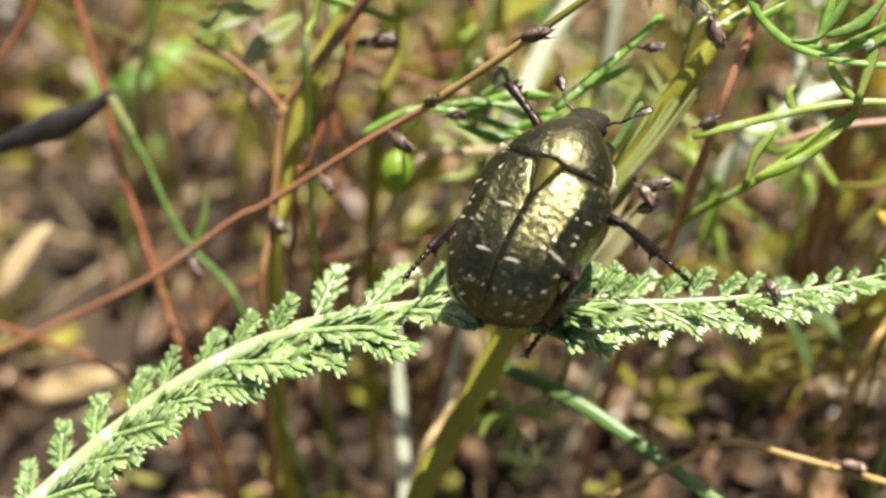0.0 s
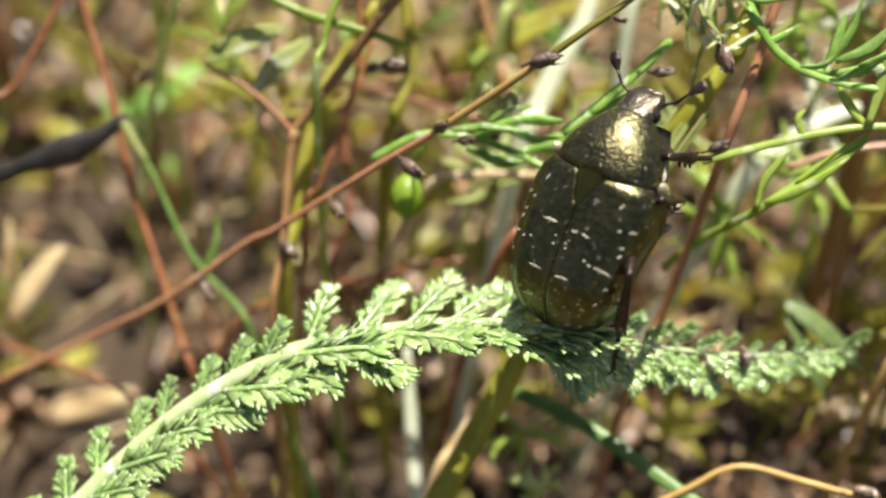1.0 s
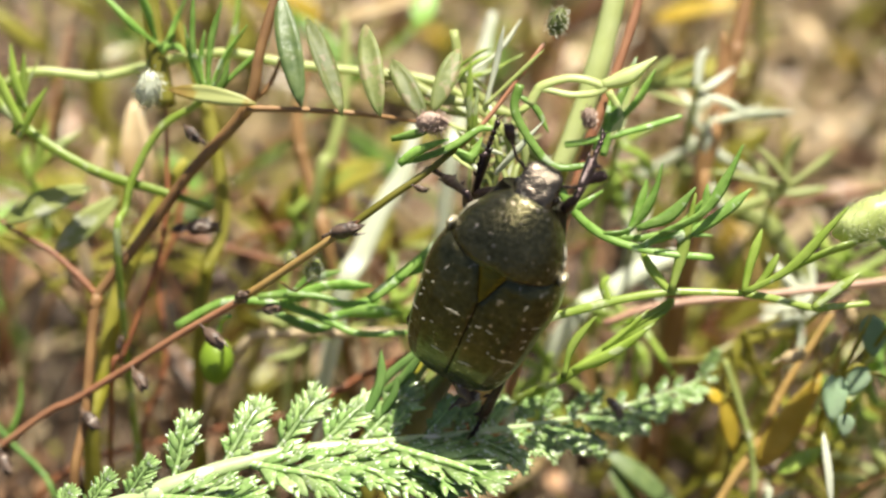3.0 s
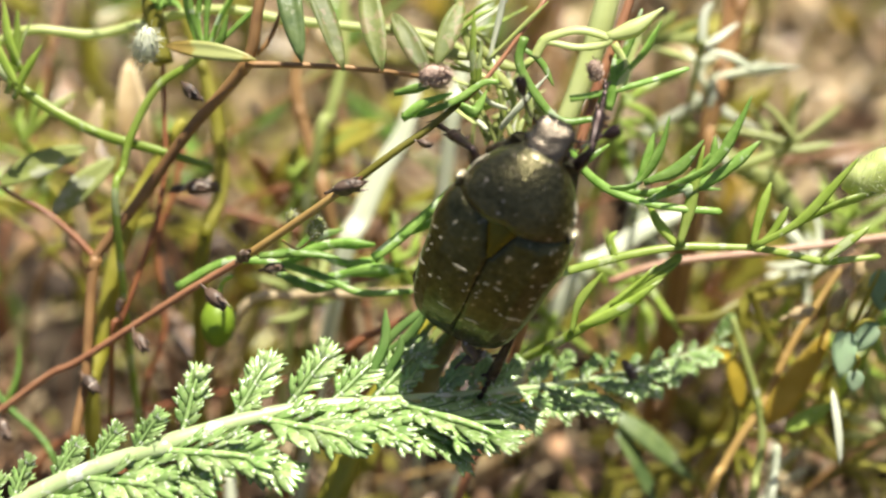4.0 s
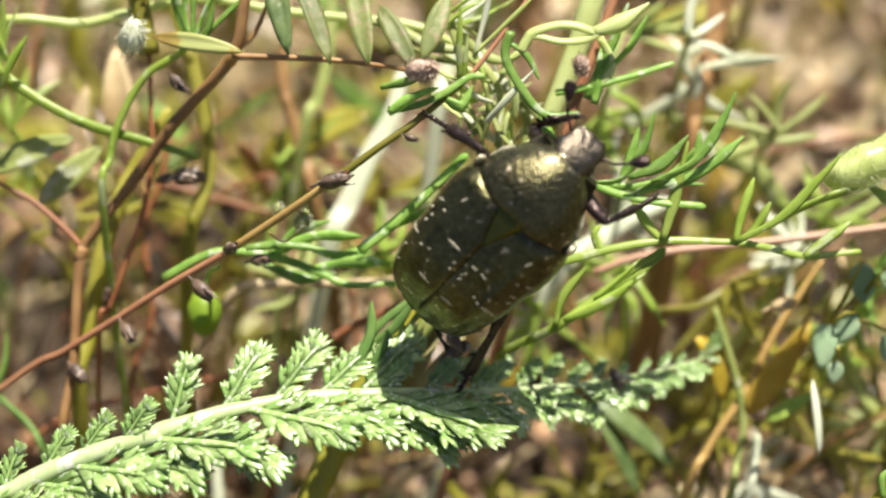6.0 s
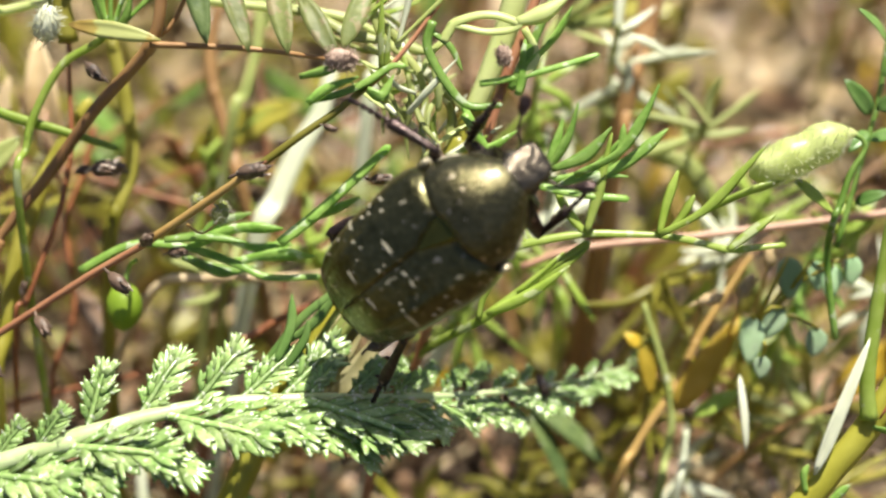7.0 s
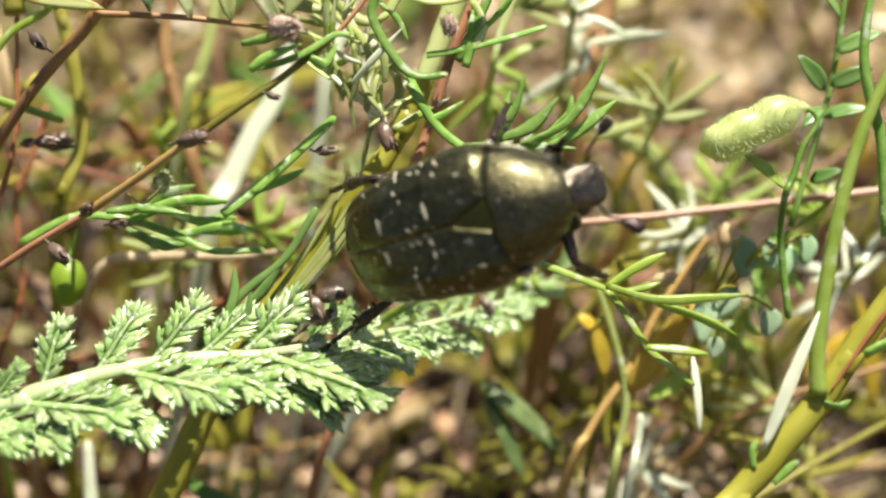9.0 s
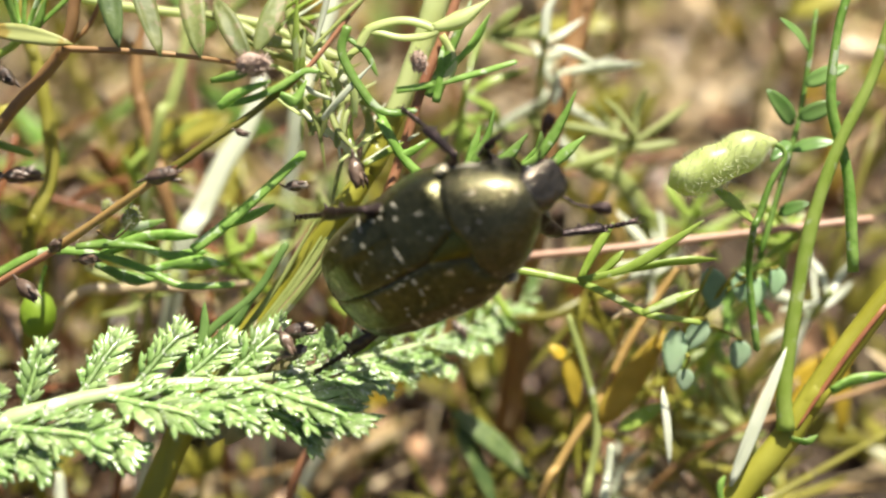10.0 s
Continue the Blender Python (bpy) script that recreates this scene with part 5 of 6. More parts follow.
def yarrow():
    ob = thing("yarrow_leaf", (0, 0, 0), "pale grey-green feathery yarrow leaf bent under the beetle", "leaf")
    lower_line = [(-69, -32.3, -4.6), (-50, -17.6, -2.5), (-34, -8, -1.1), (-22, -3, -0.4), (-13, -0.6, 0), (-6, 0.1, 0.2), (0.6, -0.1, 0.1)]
    middle_line = [(-0.6, 0.1, 0.1), (5, 0.7, 0.3), (11, 0.9, 0.4), (16, 0.5, 0.3), (20.8, -0.1, 0)]
    upper_line = [(-0.6, 0.1, 0), (7.8, -0.3, 0.1), (15.5, -0.4, 0.1), (23.3, 0, 0), (30, 1.0, -0.2), (33.4, 1.8, -0.4)]
    zero = Vector((0, 0, 0))
    lower = part("lower_rib", tube(lower_line, [1.0, 0.96, 0.92, 0.86, 0.8, 0.76], 9, 6, flat=0.75, flat_dir=(0, 0, 1)), M_YARROW_RIB, ob, "pale green leaf rib", zero)
    middle = part("middle_rib", tube(middle_line, [0.75, 0.7, 0.62, 0.54, 0.43], 9, 6, flat=0.75, flat_dir=(0, 0, 1)), M_YARROW_RIB, ob, "pale green leaf rib", zero)
    upper = part("upper_rib", tube(upper_line, [0.42, 0.36, 0.3, 0.24, 0.17, 0.1], 8, 6, flat=0.75, flat_dir=(0, 0, 1)), M_YARROW_RIB, ob, "pale green leaf rib", zero)
    meshes = {}
    r = random.Random(8)

    def pinna(rib, line, s0, s1, gap, size):
        pts = smooth_line(line, 12)
        dist = [0.0]
        for a, b in zip(pts, pts[1:]):
            dist.append(dist[-1] + (b - a).length)
        s = s0
        k = 0
        while s < s1:
            f = (s - s0) / (s1 - s0)
            for side in (1, -1):
                at_s = s + (gap * 0.42 if side < 0 else 0) + r.uniform(-0.3, 0.3)
                i = min(range(len(dist)), key=lambda j: abs(dist[j] - at_s))
                i = max(1, min(len(pts) - 2, i))
                t = (pts[i + 1] - pts[i - 1]).normalized()
                head = math.atan2(t.y, t.x)
                ln = size(f) * r.uniform(0.88, 1.12) * ((0.72 if rib is upper else 0.94 if rib is middle else 0.75) if side > 0 else (1.15 if rib is upper else 1.36))
                kind = (k * 2 + (side > 0)) % 7
                key = (kind, round(ln * 2) / 2)
                if key not in meshes:
                    meshes[key] = mesh("leaflet", [Vector(v) * key[1] for v in PINNA[kind][0]], PINNA[kind][1], M_YARROW)
                lf = new("leaflet", meshes[key])
                lf.parent = rib
                spread = (r.uniform(40, 58) if side > 0 else r.uniform(34, 47)) - 12 * f
                lf.matrix_basis = Matrix.Translation(pts[i] * MM) @ pose(0, 0, 0, 0, 0, math.degrees(head) + side * spread) @ pose(0, 0, 0, side * r.uniform(-4, 16), -r.uniform(0, 16), 0)
            # a short upright pinna fills the middle
            if k % 2 == 0 and rib is upper:
                key = (k % 5, 3.0)
                if key not in meshes:
                    meshes[key] = mesh("leaflet", [Vector(v) * 3.0 for v in PINNA[k % 5][0]], PINNA[k % 5][1], M_YARROW)
                lf = new("leaflet", meshes[key])
                lf.parent = rib
                side = 1 if r.random() < 0.35 else -1
                lf.matrix_basis = Matrix.Translation(pts[i] * MM) @ pose(0, 0, 0, 0, 0, math.degrees(head) + side * 40) @ pose(0, 0, 0, 0, -30, 0)
            s += gap * (1 - 0.25 * f)
            k += 1

    total = sum((b - a).length for a, b in zip(smooth_line(lower_line, 12), smooth_line(lower_line, 12)[1:]))
    pinna(lower, lower_line, total - 44, total - 0.5, 4.6, lambda f: 5.6 + 1.2 * f)
    pinna(middle, middle_line, 2.0, 20.5, 4.6, lambda f: 7.2 + 0.6 * f)
    pinna(upper, upper_line, 1.2, 32.9, 3.0, lambda f: 4.6 * (1 - f) ** 0.8 + 1.4)
    seed = lathe((21.9, 0.9, 1.2), (0.35, -0.9, 0.1), [(0, 0.12), (0.3, 0.34), (0.8, 0.44), (1.4, 0.4), (1.9, 0.24), (2.2, 0.06)], 14, 0.22, 5)
    rags = [seed]
    for k in range(26):
        o = Vector((r.uniform(-1, 1), r.uniform(-0.6, 0.6), r.uniform(-0.3, 1))).normalized()
        p = Vector((21.9, 0.9, 1.2)) + Vector((0.35, -0.9, 0.1)) * r.uniform(0.2, 1.9)
        rags.append(spindle(p + o * 0.25, p + o * r.uniform(0.5, 0.85) + Vector((0.1, -0.35, 0)), 0.09, sides=4, flat=0.4, normal=(0.3, 0.2, 1)))
    part("stuck_seed", join(*rags), M_SEED, upper, "dark ragged dried seed stuck to the leaf", zero)
    return ob, middle, upper


YARROW, YARROW_MIDDLE, YARROW_TIP = yarrow()


# ---- the beetle: x to its right, y ahead, z up its back ----
def curve(table, x):
    """A smooth curve through the (x, value) pairs of the table, in falling x."""
    if x >= table[0][0]:
        return table[0][1]
    if x <= table[-1][0]:
        return table[-1][1]
    k = max(i for i in range(len(table) - 1) if table[i][0] >= x)
    (x0, y0), (x1, y1) = table[k], table[k + 1]

    def slope(i):
        a, b = table[max(0, i - 1)], table[min(len(table) - 1, i + 1)]
        return (b[1] - a[1]) / (b[0] - a[0])
    h = x1 - x0
    t = (x - x0) / h
    return (2 * t ** 3 - 3 * t * t + 1) * y0 + (t ** 3 - 2 * t * t + t) * h * slope(k) + (3 * t * t - 2 * t ** 3) * y1 + (t ** 3 - t * t) * h * slope(k + 1)


def shell_width(y):
    """Half width of the wing cases at y: broad shoulders, a shallow waist, a squared tail."""
    return curve(((3.0, 5.2), (1.5, 5.68), (0.0, 5.88), (-1.2, 5.78), (-2.6, 5.56), (-4.6, 5.42), (-7.0, 4.98), (-8.5, 4.56), (-9.4, 4.08), (-10.1, 3.3), (-10.6, 2.25), (-11.0, 0.5)), y)


def shell_top(y):
    return curve(((3.0, 5.1), (0.0, 5.2), (-3.0, 5.15), (-5.0, 5.0), (-6.7, 4.65), (-8.0, 4.05), (-9.2, 3.1), (-10.2, 1.95), (-11.0, 0.8)), y)


def shell_point(side, y, q, lift=0.0):
    """A point of a wing case: q from 0 at the seam to 1 at the rim."""
    w, top = shell_width(y), shell_top(y)
    a = q * math.pi / 2
    x = w * math.sin(a) ** 0.92
    flatten = max(0.0, math.cos(a)) ** 0.5
    rib = 0.24 * math.exp(-((q - 0.43) / 0.07) ** 2) * max(0, min(1, (1.5 - y) / 4))
    rib += 0.14 * math.exp(-((q - 0.7) / 0.05) ** 2) * max(0, min(1, (0.5 - y) / 3))
    z = 0.35 + (top - 0.35) * flatten + rib
    p = Vector((side * x, y, z))
    z += (0.05 * noise.noise(p * 0.6) + 0.014 * noise.noise(p * 2.1)) * math.sin(math.pi * min(1, q * 1.1 + 0.05)) ** 0.5 if 0.01 < q < 0.9 else 0
    n = Vector((math.sin(a), 0, math.cos(a)))
    return Vector((side * (x + 0.022), y, z)) + Vector((side * n.x, 0, n.z)) * lift


def scute_edge(y):
    """Half width of the scutellum at y: a long triangle with hollow sides and a blunt tip."""
    return curve(((2.6, 1.36), (1.6, 1.05), (0.6, 0.68), (-0.1, 0.42), (-0.5, 0.22), (-0.72, 0.0)), y)


def wing_case(side):
    rows, cols = 60, 26
    verts, faces = [], []
    for i in range(rows + 1):
        y = 2.95 - 13.95 * (1 - (1 - i / rows) ** 1.4)
        gap = scute_edge(y)
        w = shell_width(y)
        q0 = (2 / math.pi) * math.asin(min(1.0, max(0.0, gap - 0.02) / w) ** (1 / 0.92)) if gap > 0 else 0.001
        verts.append(shell_point(side, y, q0) + Vector((side * 0.02, 0, -0.22)))
        for j in range(cols + 1):
            q = q0 + (1 - q0) * j / cols
            p = shell_point(side, y, q)
            # shoulders bulge a little, and the rim by the waist is cut in
            front = max(0.0, 1 - (2.95 - y) / 1.2)
            p.z -= 0.75 * front ** 1.6
            p.y -= 0.5 * max(0, q - 0.55) ** 2 * front * 3
            if j == 0:
                p.z -= 0.03
            verts.append(p)
        verts.append(shell_point(side, y, 1.0) + Vector((-side * 0.9, 0, -0.25)))
    n = cols + 3
    for i in range(rows):
        for j in range(n - 1):
            a = i * n + j
            f = (a, a + 1, a + n + 1, a + n)
            faces.append(f if side < 0 else f[::-1])
    return verts, faces


def patch(side, y, x, length, width, turn, seed):
    """A chalky mark lying on a wing case: at y, x from the seam; length across."""
    r = random.Random(seed)
    verts, faces = [], []
    nu, nv = 7, 4
    for i in range(nu):
        for j in range(nv):
            a, b = (i / (nu - 1) - 0.5), (j / (nv - 1) - 0.5)
            k = 1 - 0.65 * (2 * abs(a)) ** 2
            du, dv = a * length * r.uniform(0.75, 1.25), b * width * k * r.uniform(0.5, 1.5)
            xx = max(0.15, x + du * math.cos(turn) - dv * math.sin(turn))
            yy = y + du * math.sin(turn) + dv * math.cos(turn)
            w = shell_width(yy)
            q = (2 / math.pi) * math.asin(min(0.999, xx / w) ** (1 / 0.92))
            edge = i in (0, nu - 1) or j in (0, nv - 1)
            verts.append(shell_point(side, yy, q, -0.01 if edge else 0.03))
    for i in range(nu - 1):
        for j in range(nv - 1):
            a = i * nv + j
            faces.append((a, a + 1, a + nv + 1, a + nv))
    return verts, faces


def pronotum():
    rows, cols = 30, 44
    verts, faces = [], []
    for i in range(rows + 1):
        t = i / rows
        w = curve(((1.0, 1.75), (0.92, 2.3), (0.8, 2.95), (0.6, 3.75), (0.4, 4.4), (0.2, 4.78), (0.0, 4.95)), t)
        top = 5.4 - 2.5 * t ** 2.5 - 0.4 * max(0.0, (0.08 - t) / 0.08) ** 2 - 0.7 * max(0, (t - 0.93) / 0.07) ** 2
        low = 1.5 - 0.9 * t
        for j in range(cols + 1):
            q = j / cols * 2 - 1
            a = q * math.pi / 2
            x = w * math.sin(a)
            z = low + (top - low) * max(0.0, math.cos(a)) ** 0.8
            # the hind edge runs back at the sides of the scutellum and is notched before it
            back = 2.1 + 1.1 * abs(q) ** 1.8 + 0.38 * math.exp(-(q / 0.13) ** 2)
            y = back * (1 - t) + 8.5 * t - 0.5 * t * abs(q) ** 2
            verts.append(Vector((x, y, z)))
    n = cols + 1
    for i in range(rows):
        for j in range(cols):
            a = i * n + j
            faces.append((a, a + 1, a + n + 1, a + n))
    # turned-in rims at both ends
    for row, dy in ((0, 0.25), (rows, -0.3)):
        base = len(verts)
        for j in range(n):
            p = verts[row * n + j]
            verts.append(Vector((p.x * 0.93, p.y + dy, p.z * 0.86 - 0.15)))
        for j in range(cols):
            f = (row * n + j, base + j, base + j + 1, row * n + j + 1)
            faces.append(f if row == 0 else f[::-1])
    return verts, faces


def scutellum():
    verts, faces = [], []
    rows = 14
    for i in range(rows + 1):
        y = 2.75 - 3.45 * i / rows
        w = max(0.02, scute_edge(y) - 0.035)
        for j in range(9):
            x = (j / 4 - 1) * w
            lip = 0.1 if j in (0, 8) else 0.0
            verts.append(Vector((x, y, shell_top(y) + 0.05 - lip - 0.1 * (2.75 - y) / 3.45 - 0.12 * (x / 1.4) ** 2)))
    for i in range(rows):
        for j in range(8):
            a = i * 9 + j
            faces.append((a, a + 9, a + 10, a + 1))
    return verts, faces


def belly():
    rows, cols = 22, 20
    verts, faces = [], []
    for i in range(rows + 1):
        t = i / rows
        y = 8.0 - 18.2 * t
        w = (3.0 + 2.2 * min(1, t * 3)) if y > 2.6 else shell_width(y) * 0.95
        w = max(0.3, w * (1 - 0.15 * max(0, (t - 0.8) / 0.2)))
        deep = 3.3 * math.sin(math.pi * min(0.97, t * 0.88 + 0.12)) ** 0.5 + 0.2
        ring = 0.06 * math.cos(t * 60) if y < -1 else 0
        for j in range(cols):
            a = 2 * math.pi * j / cols
            z = 0.5 + (math.cos(a) * 1.0 if math.cos(a) > 0 else math.cos(a) * (deep + ring))
            verts.append(Vector((w * math.sin(a), y, z)))
    for i in range(rows):
        for j in range(cols):
            k = (j + 1) % cols
            faces.append((i * cols + j, i * cols + k, (i + 1) * cols + k, (i + 1) * cols + j))
    faces.append(tuple(range(cols)))
    faces.append(tuple(rows * cols + j for j in range(cols - 1, -1, -1)))
    return verts, faces


def head_shape():
    verts, faces = [], []
    rows, cols = 12, 16
    for i in range(rows + 1):
        t = i / rows
        y = 7.9 + 2.85 * t
        w = 1.75 + 0.1 * math.sin(t * 3) - 0.2 * t - 0.5 * max(0, (t - 0.75) / 0.25) ** 2
        h = 1.3 - 0.62 * t - 0.42 * max(0, (t - 0.72) / 0.28) ** 1.5
        zc = 1.7 - 1.25 * t ** 1.2
        for j in range(cols):
            a = 2 * math.pi * j / cols
            c, s = math.cos(a), math.sin(a)
            dent = 0.18 * math.exp(-((abs(s) - 0.35) / 0.2) ** 2) * (t > 0.35) if c > 0 else 0
            verts.append(Vector((w * math.copysign(abs(s) ** 0.85, s), y, zc + h * math.copysign(abs(c) ** 0.92, c) - dent)))
    for i in range(rows):
        for j in range(cols):
            k = (j + 1) % cols
            faces.append((i * cols + j, i * cols + k, (i + 1) * cols + k, (i + 1) * cols + j))
    faces.append(tuple(range(cols)))
    faces.append(tuple(rows * cols + j for j in range(cols - 1, -1, -1)))
    return verts, faces


LEG_PLAN = {  # hip, femur, shin with foot
    "front": (Vector((2.3, 6.6, -0.6)), 3.6, 3.7, 3.4), "middle": (Vector((3.6, 2.0, -0.9)), 4.4, 4.2, 4.6), "hind": (Vector((3.4, -2.2, -1.0)), 6.0, 5.4, 5.2)}


def thigh(length, fat):
    return tube([(0, 0, 0), (0, length * 0.3, 0.1), (0, length * 0.7, 0.1), (0, length, 0)], [fat * 0.7, fat * 1.15, fat * 1.1, fat * 0.6], 10, 4, flat=0.7, flat_dir=(1, 0, 0))


def shin(which, length):
    lots = [tube([(0, -0.1, 0), (0, length * 0.4, 0), (0, length * 0.8, 0), (0, length, 0)], [0.32, 0.42, 0.55, 0.5], 9, 4, flat=0.7, flat_dir=(0, 0, 1))]
    for k in ((0.55, 0.78, 0.98) if which == "front" else (0.55, 0.97)):
        lots.append(spindle((0.25, length * k - 0.35, 0), (0.98, length * k + 0.15, 0), 0.2, sides=6, flat=0.8))
    lots.append(spindle((-0.25, length - 0.25, 0), (-0.62, length + 0.75, 0), 0.13, sides=5, flat=1))
    return join(*lots)


def foot(start, length):
    lots, y = [], start
    n = 5
    for k in range(n):
        s = length / n * (0.85 if k < n - 1 else 1.35)
        bend = 0.14 * (k / n) ** 2 * length * 0.3
        lots.append(lathe((0, y, -bend), (0, 1, -0.06 * k), [(0, 0.13), (s * 0.35, 0.2), (s * 0.85, 0.28), (s, 0.13)], 8, 0.05, 4, k))
        y += s * 0.96
    for sgn in (1, -1):
        lots.append(tube([(0, y - 0.05, -0.2), (sgn * 0.3, y + 0.35, -0.25), (sgn * 0.42, y + 0.62, -0.55)], [0.09, 0.07, 0.02], 5, 3))
    return join(*lots)


def beetle():
    ob = thing("rose_chafer", (0, 0, 0), "dark bronze-green metallic rose chafer beetle with chalky white flecks", "beetle")
    zero = Vector((0, 0, 0))
    common = [(0.6, 3.6, 0.7, 0.26, 1.25), (-1.3, 4.15, 0.4, 0.34, 0.4), (-1.0, 5.0, 0.7, 0.36, 0.5), (-2.5, 4.7, 0.4, 0.34, 0.9), (-3.2, 4.75, 0.5, 0.34, 1.1), (-3.6, 0.62, 0.3, 0.24, 0.3),
              (-4.3, 0.56, 0.34, 0.28, 0.5), (-8.8, 1.8, 0.34, 0.24, 0.0), (-9.0, 0.5, 0.32, 0.22, 0.2), (-10.1, 2.2, 0.8, 0.24, 0.4), (-9.8, 3.2, 0.5, 0.24, 0.6), (-7.6, 4.2, 0.5, 0.26, 0.8), (-6.1, 4.6, 0.45, 0.3, 0.8)]
    marks = {
        -1: common + [(-2.55, 1.6, 1.7, 0.4, 0.06), (-6.65, 1.45, 1.6, 0.42, -0.05), (-4.45, 2.85, 0.42, 0.3, 0.1), (-4.7, 3.6, 0.42, 0.28, 0.2), (-4.5, 4.9, 1.3, 0.42, 0.1), (-5.3, 2.3, 0.25, 0.2, 0.0), (-2.2, 5.2, 0.5, 0.36, 0.9)],
        1: common + [(-2.7, 0.8, 0.62, 0.42, 0.1), (-2.7, 1.75, 0.8, 0.44, -0.1), (-6.65, 1.05, 1.6, 0.42, 0.06), (-4.6, 2.45, 0.36, 0.36, 0.0), (-4.8, 3.0, 0.45, 0.34, 0.2), (-4.85, 4.0, 1.4, 0.4, -0.12), (-3.9, 0.45, 0.28, 0.24, 0.0)]}
    for side, name in ((-1, "wing_case"), (1, "wing_case")):
        case = part(name, wing_case(side), M_SHELL, ob, "bronze-green glossy wing case", zero)
        lots = [patch(side, y, x, ln * 0.9, w * 0.66, tn * side, int(ln * 97 + x * 31)) for y, x, ln, w, tn in marks[side]]
        part("markings", join(*lots), M_CHALK, case, "chalky white flecks", zero)
    shield = part("pronotum", pronotum(), M_PRONOTUM, ob, "domed finely pitted bronze shield", zero)
    for side in (-1, 1):
        # a chalky line along the shield's edge
        line = []
        for k in range(7):
            t = 0.12 + 0.42 * k / 6
            w = curve(((1.0, 1.75), (0.92, 2.3), (0.8, 2.95), (0.6, 3.75), (0.4, 4.4), (0.2, 4.78), (0.0, 4.95)), t)
            line.append(Vector((side * w * 0.995, 3.2 * (1 - t) + 8.5 * t - 0.45 * t, 2.1 - 0.9 * t)))
        part("markings", tube(line, [0.05, 0.17, 0.09, 0.2, 0.15, 0.05], 6, 3, flat=0.5, rough=0.6, flat_dir=(side, 0, 0.6)), M_CHALK, shield, "chalky white edge line", zero)
    part("scutellum", scutellum(), M_SCUTE, ob, "smooth olive triangle", zero)
    part("abdomen", belly(), M_BELLY, ob, "black underside", zero)
    for side in (-1, 1):
        plate = moved(lathe((0, 0, 0), (0, 0, 1), [(0, 0.2), (0.4, 0.5), (1.1, 0.62), (1.8, 0.42), (2.2, 0.1)], 10, 0.05, 3), Matrix.Translation((side * 4.95, 2.75, 0.9)) @ pose(0, 0, 0, -18, side * 8, 0) @ Matrix.Diagonal((0.75, 1.25, 1.0, 1)))
        part("shoulder_plate", plate, M_PLATE, ob, "pale bronze shoulder plate", zero)
    head = part("head", head_shape(), M_HEAD, ob, "grey bronze squared head", zero)
    for side in (-1, 1):
        eye = lathe((side * 1.3, 8.6, 1.2), (side * 1, 0.15, 0.1), [(0, 0.55), (0.25, 0.6), (0.5, 0.5), (0.68, 0.28), (0.75, 0.05)], 12)
        part("eye", eye, M_EYE, head, "black shiny eye", zero)
        a0 = Vector((side * 1.5, 9.6, 0.7))
        a1 = a0 + Vector((side * 1.1, 0.7, 0.2))
        a2 = a1 + Vector((side * 0.75, 0.9, 0.2))
        lots = [tube([a0, a0.lerp(a1, 0.5) + Vector((0, 0.12, 0.1)), a1, a2], [0.16, 0.12, 0.13, 0.14], 7, 4)]
        for k in (-1, 0, 1):
            d = Vector((side * 0.62 + 0.2 * k, 0.8, 0.05 * k)).normalized()
            lots.append(blade(a2 - d * 0.1, a2 + d * 1.85, 0.66, (0.2 * k, 0.1, 1), bend=0.05, fold=0.05, thick=0.1, rows=7, shape=1.35))
        part("antenna", join(*lots), M_LEG, head, "black clubbed antenna", zero)
    legs = {}
    for which, (hip, f, s, tarsus) in LEG_PLAN.items():
        for side, word in ((-1, "left"), (1, "right")):
            fem = part(which + "_leg", thigh(f, 0.8 if which == "hind" else 0.66), M_LEG, ob, "dark bronze spiny leg", zero)
            sh = part("shin", shin(which, s), M_LEG, fem, "", zero)
            sh2 = join(foot(s, tarsus))
            low = part("foot", sh2, M_LEG, fem, "thin jointed black foot with claws", zero)
            legs[which + "_" + word] = (fem, sh, low, side, hip, f, s, tarsus)
    return ob, legs


BEETLE, LEGS = beetle()


# ---- what moves ----
BEETLE_ROWS = [  # seconds; place in the slanted frame; pitch, roll and heading in degrees
    (0.0, -10.78, -9.28, 6.02, -22.1, -16.2, -26.6),
    (0.5, -8.08, -10.02, 5.08, -15.0, -21.6, -28.7),
    (1.0, -6.38, -6.45, 5.03, 1.5, -24.8, -22.0),
    (1.5, -1.67, -1.06, 5.15, 18.1, -18.4, -18.3),
    (2.0, -0.14, 2.74, 4.30, 25.5, -14.5, -12.7),
    (2.5, 1.29, 3.24, 4.33, 28.2, -6.5, -22.6),
    (3.0, 1.30, 2.83, 3.80, 27.4, -4.2, -25.6),
    (4.5, 1.76, 2.70, 3.97, 28.2, -2.5, -29.8),
    (5.0, 2.15, 2.64, 3.95, 25.0, -2.0, -36.8),
    (6.5, 2.88, 2.25, 4.99, 20.1, -1.2, -47.6),
    (7.0, 3.99, 1.13, 5.90, 19.6, -2.0, -52.2),
    (7.5, 7.23, -1.13, 5.10, 12.7, 10.0, -67.9),
    (8.0, 9.66, -0.85, 5.19, 10.6, 10.4, -73.8),
    (8.5, 10.86, -1.02, 5.37, 18.0, 8.4, -74.6),
    (9.0, 11.49, -0.00, 5.22, 16.9, 3.7, -73.9),
    (9.5, 11.23, 1.47, 5.82, 22.4, 3.1, -70.2),
    (10.0, 11.63, 1.70, 5.17, 21.1, 15.1, -60.7),
]
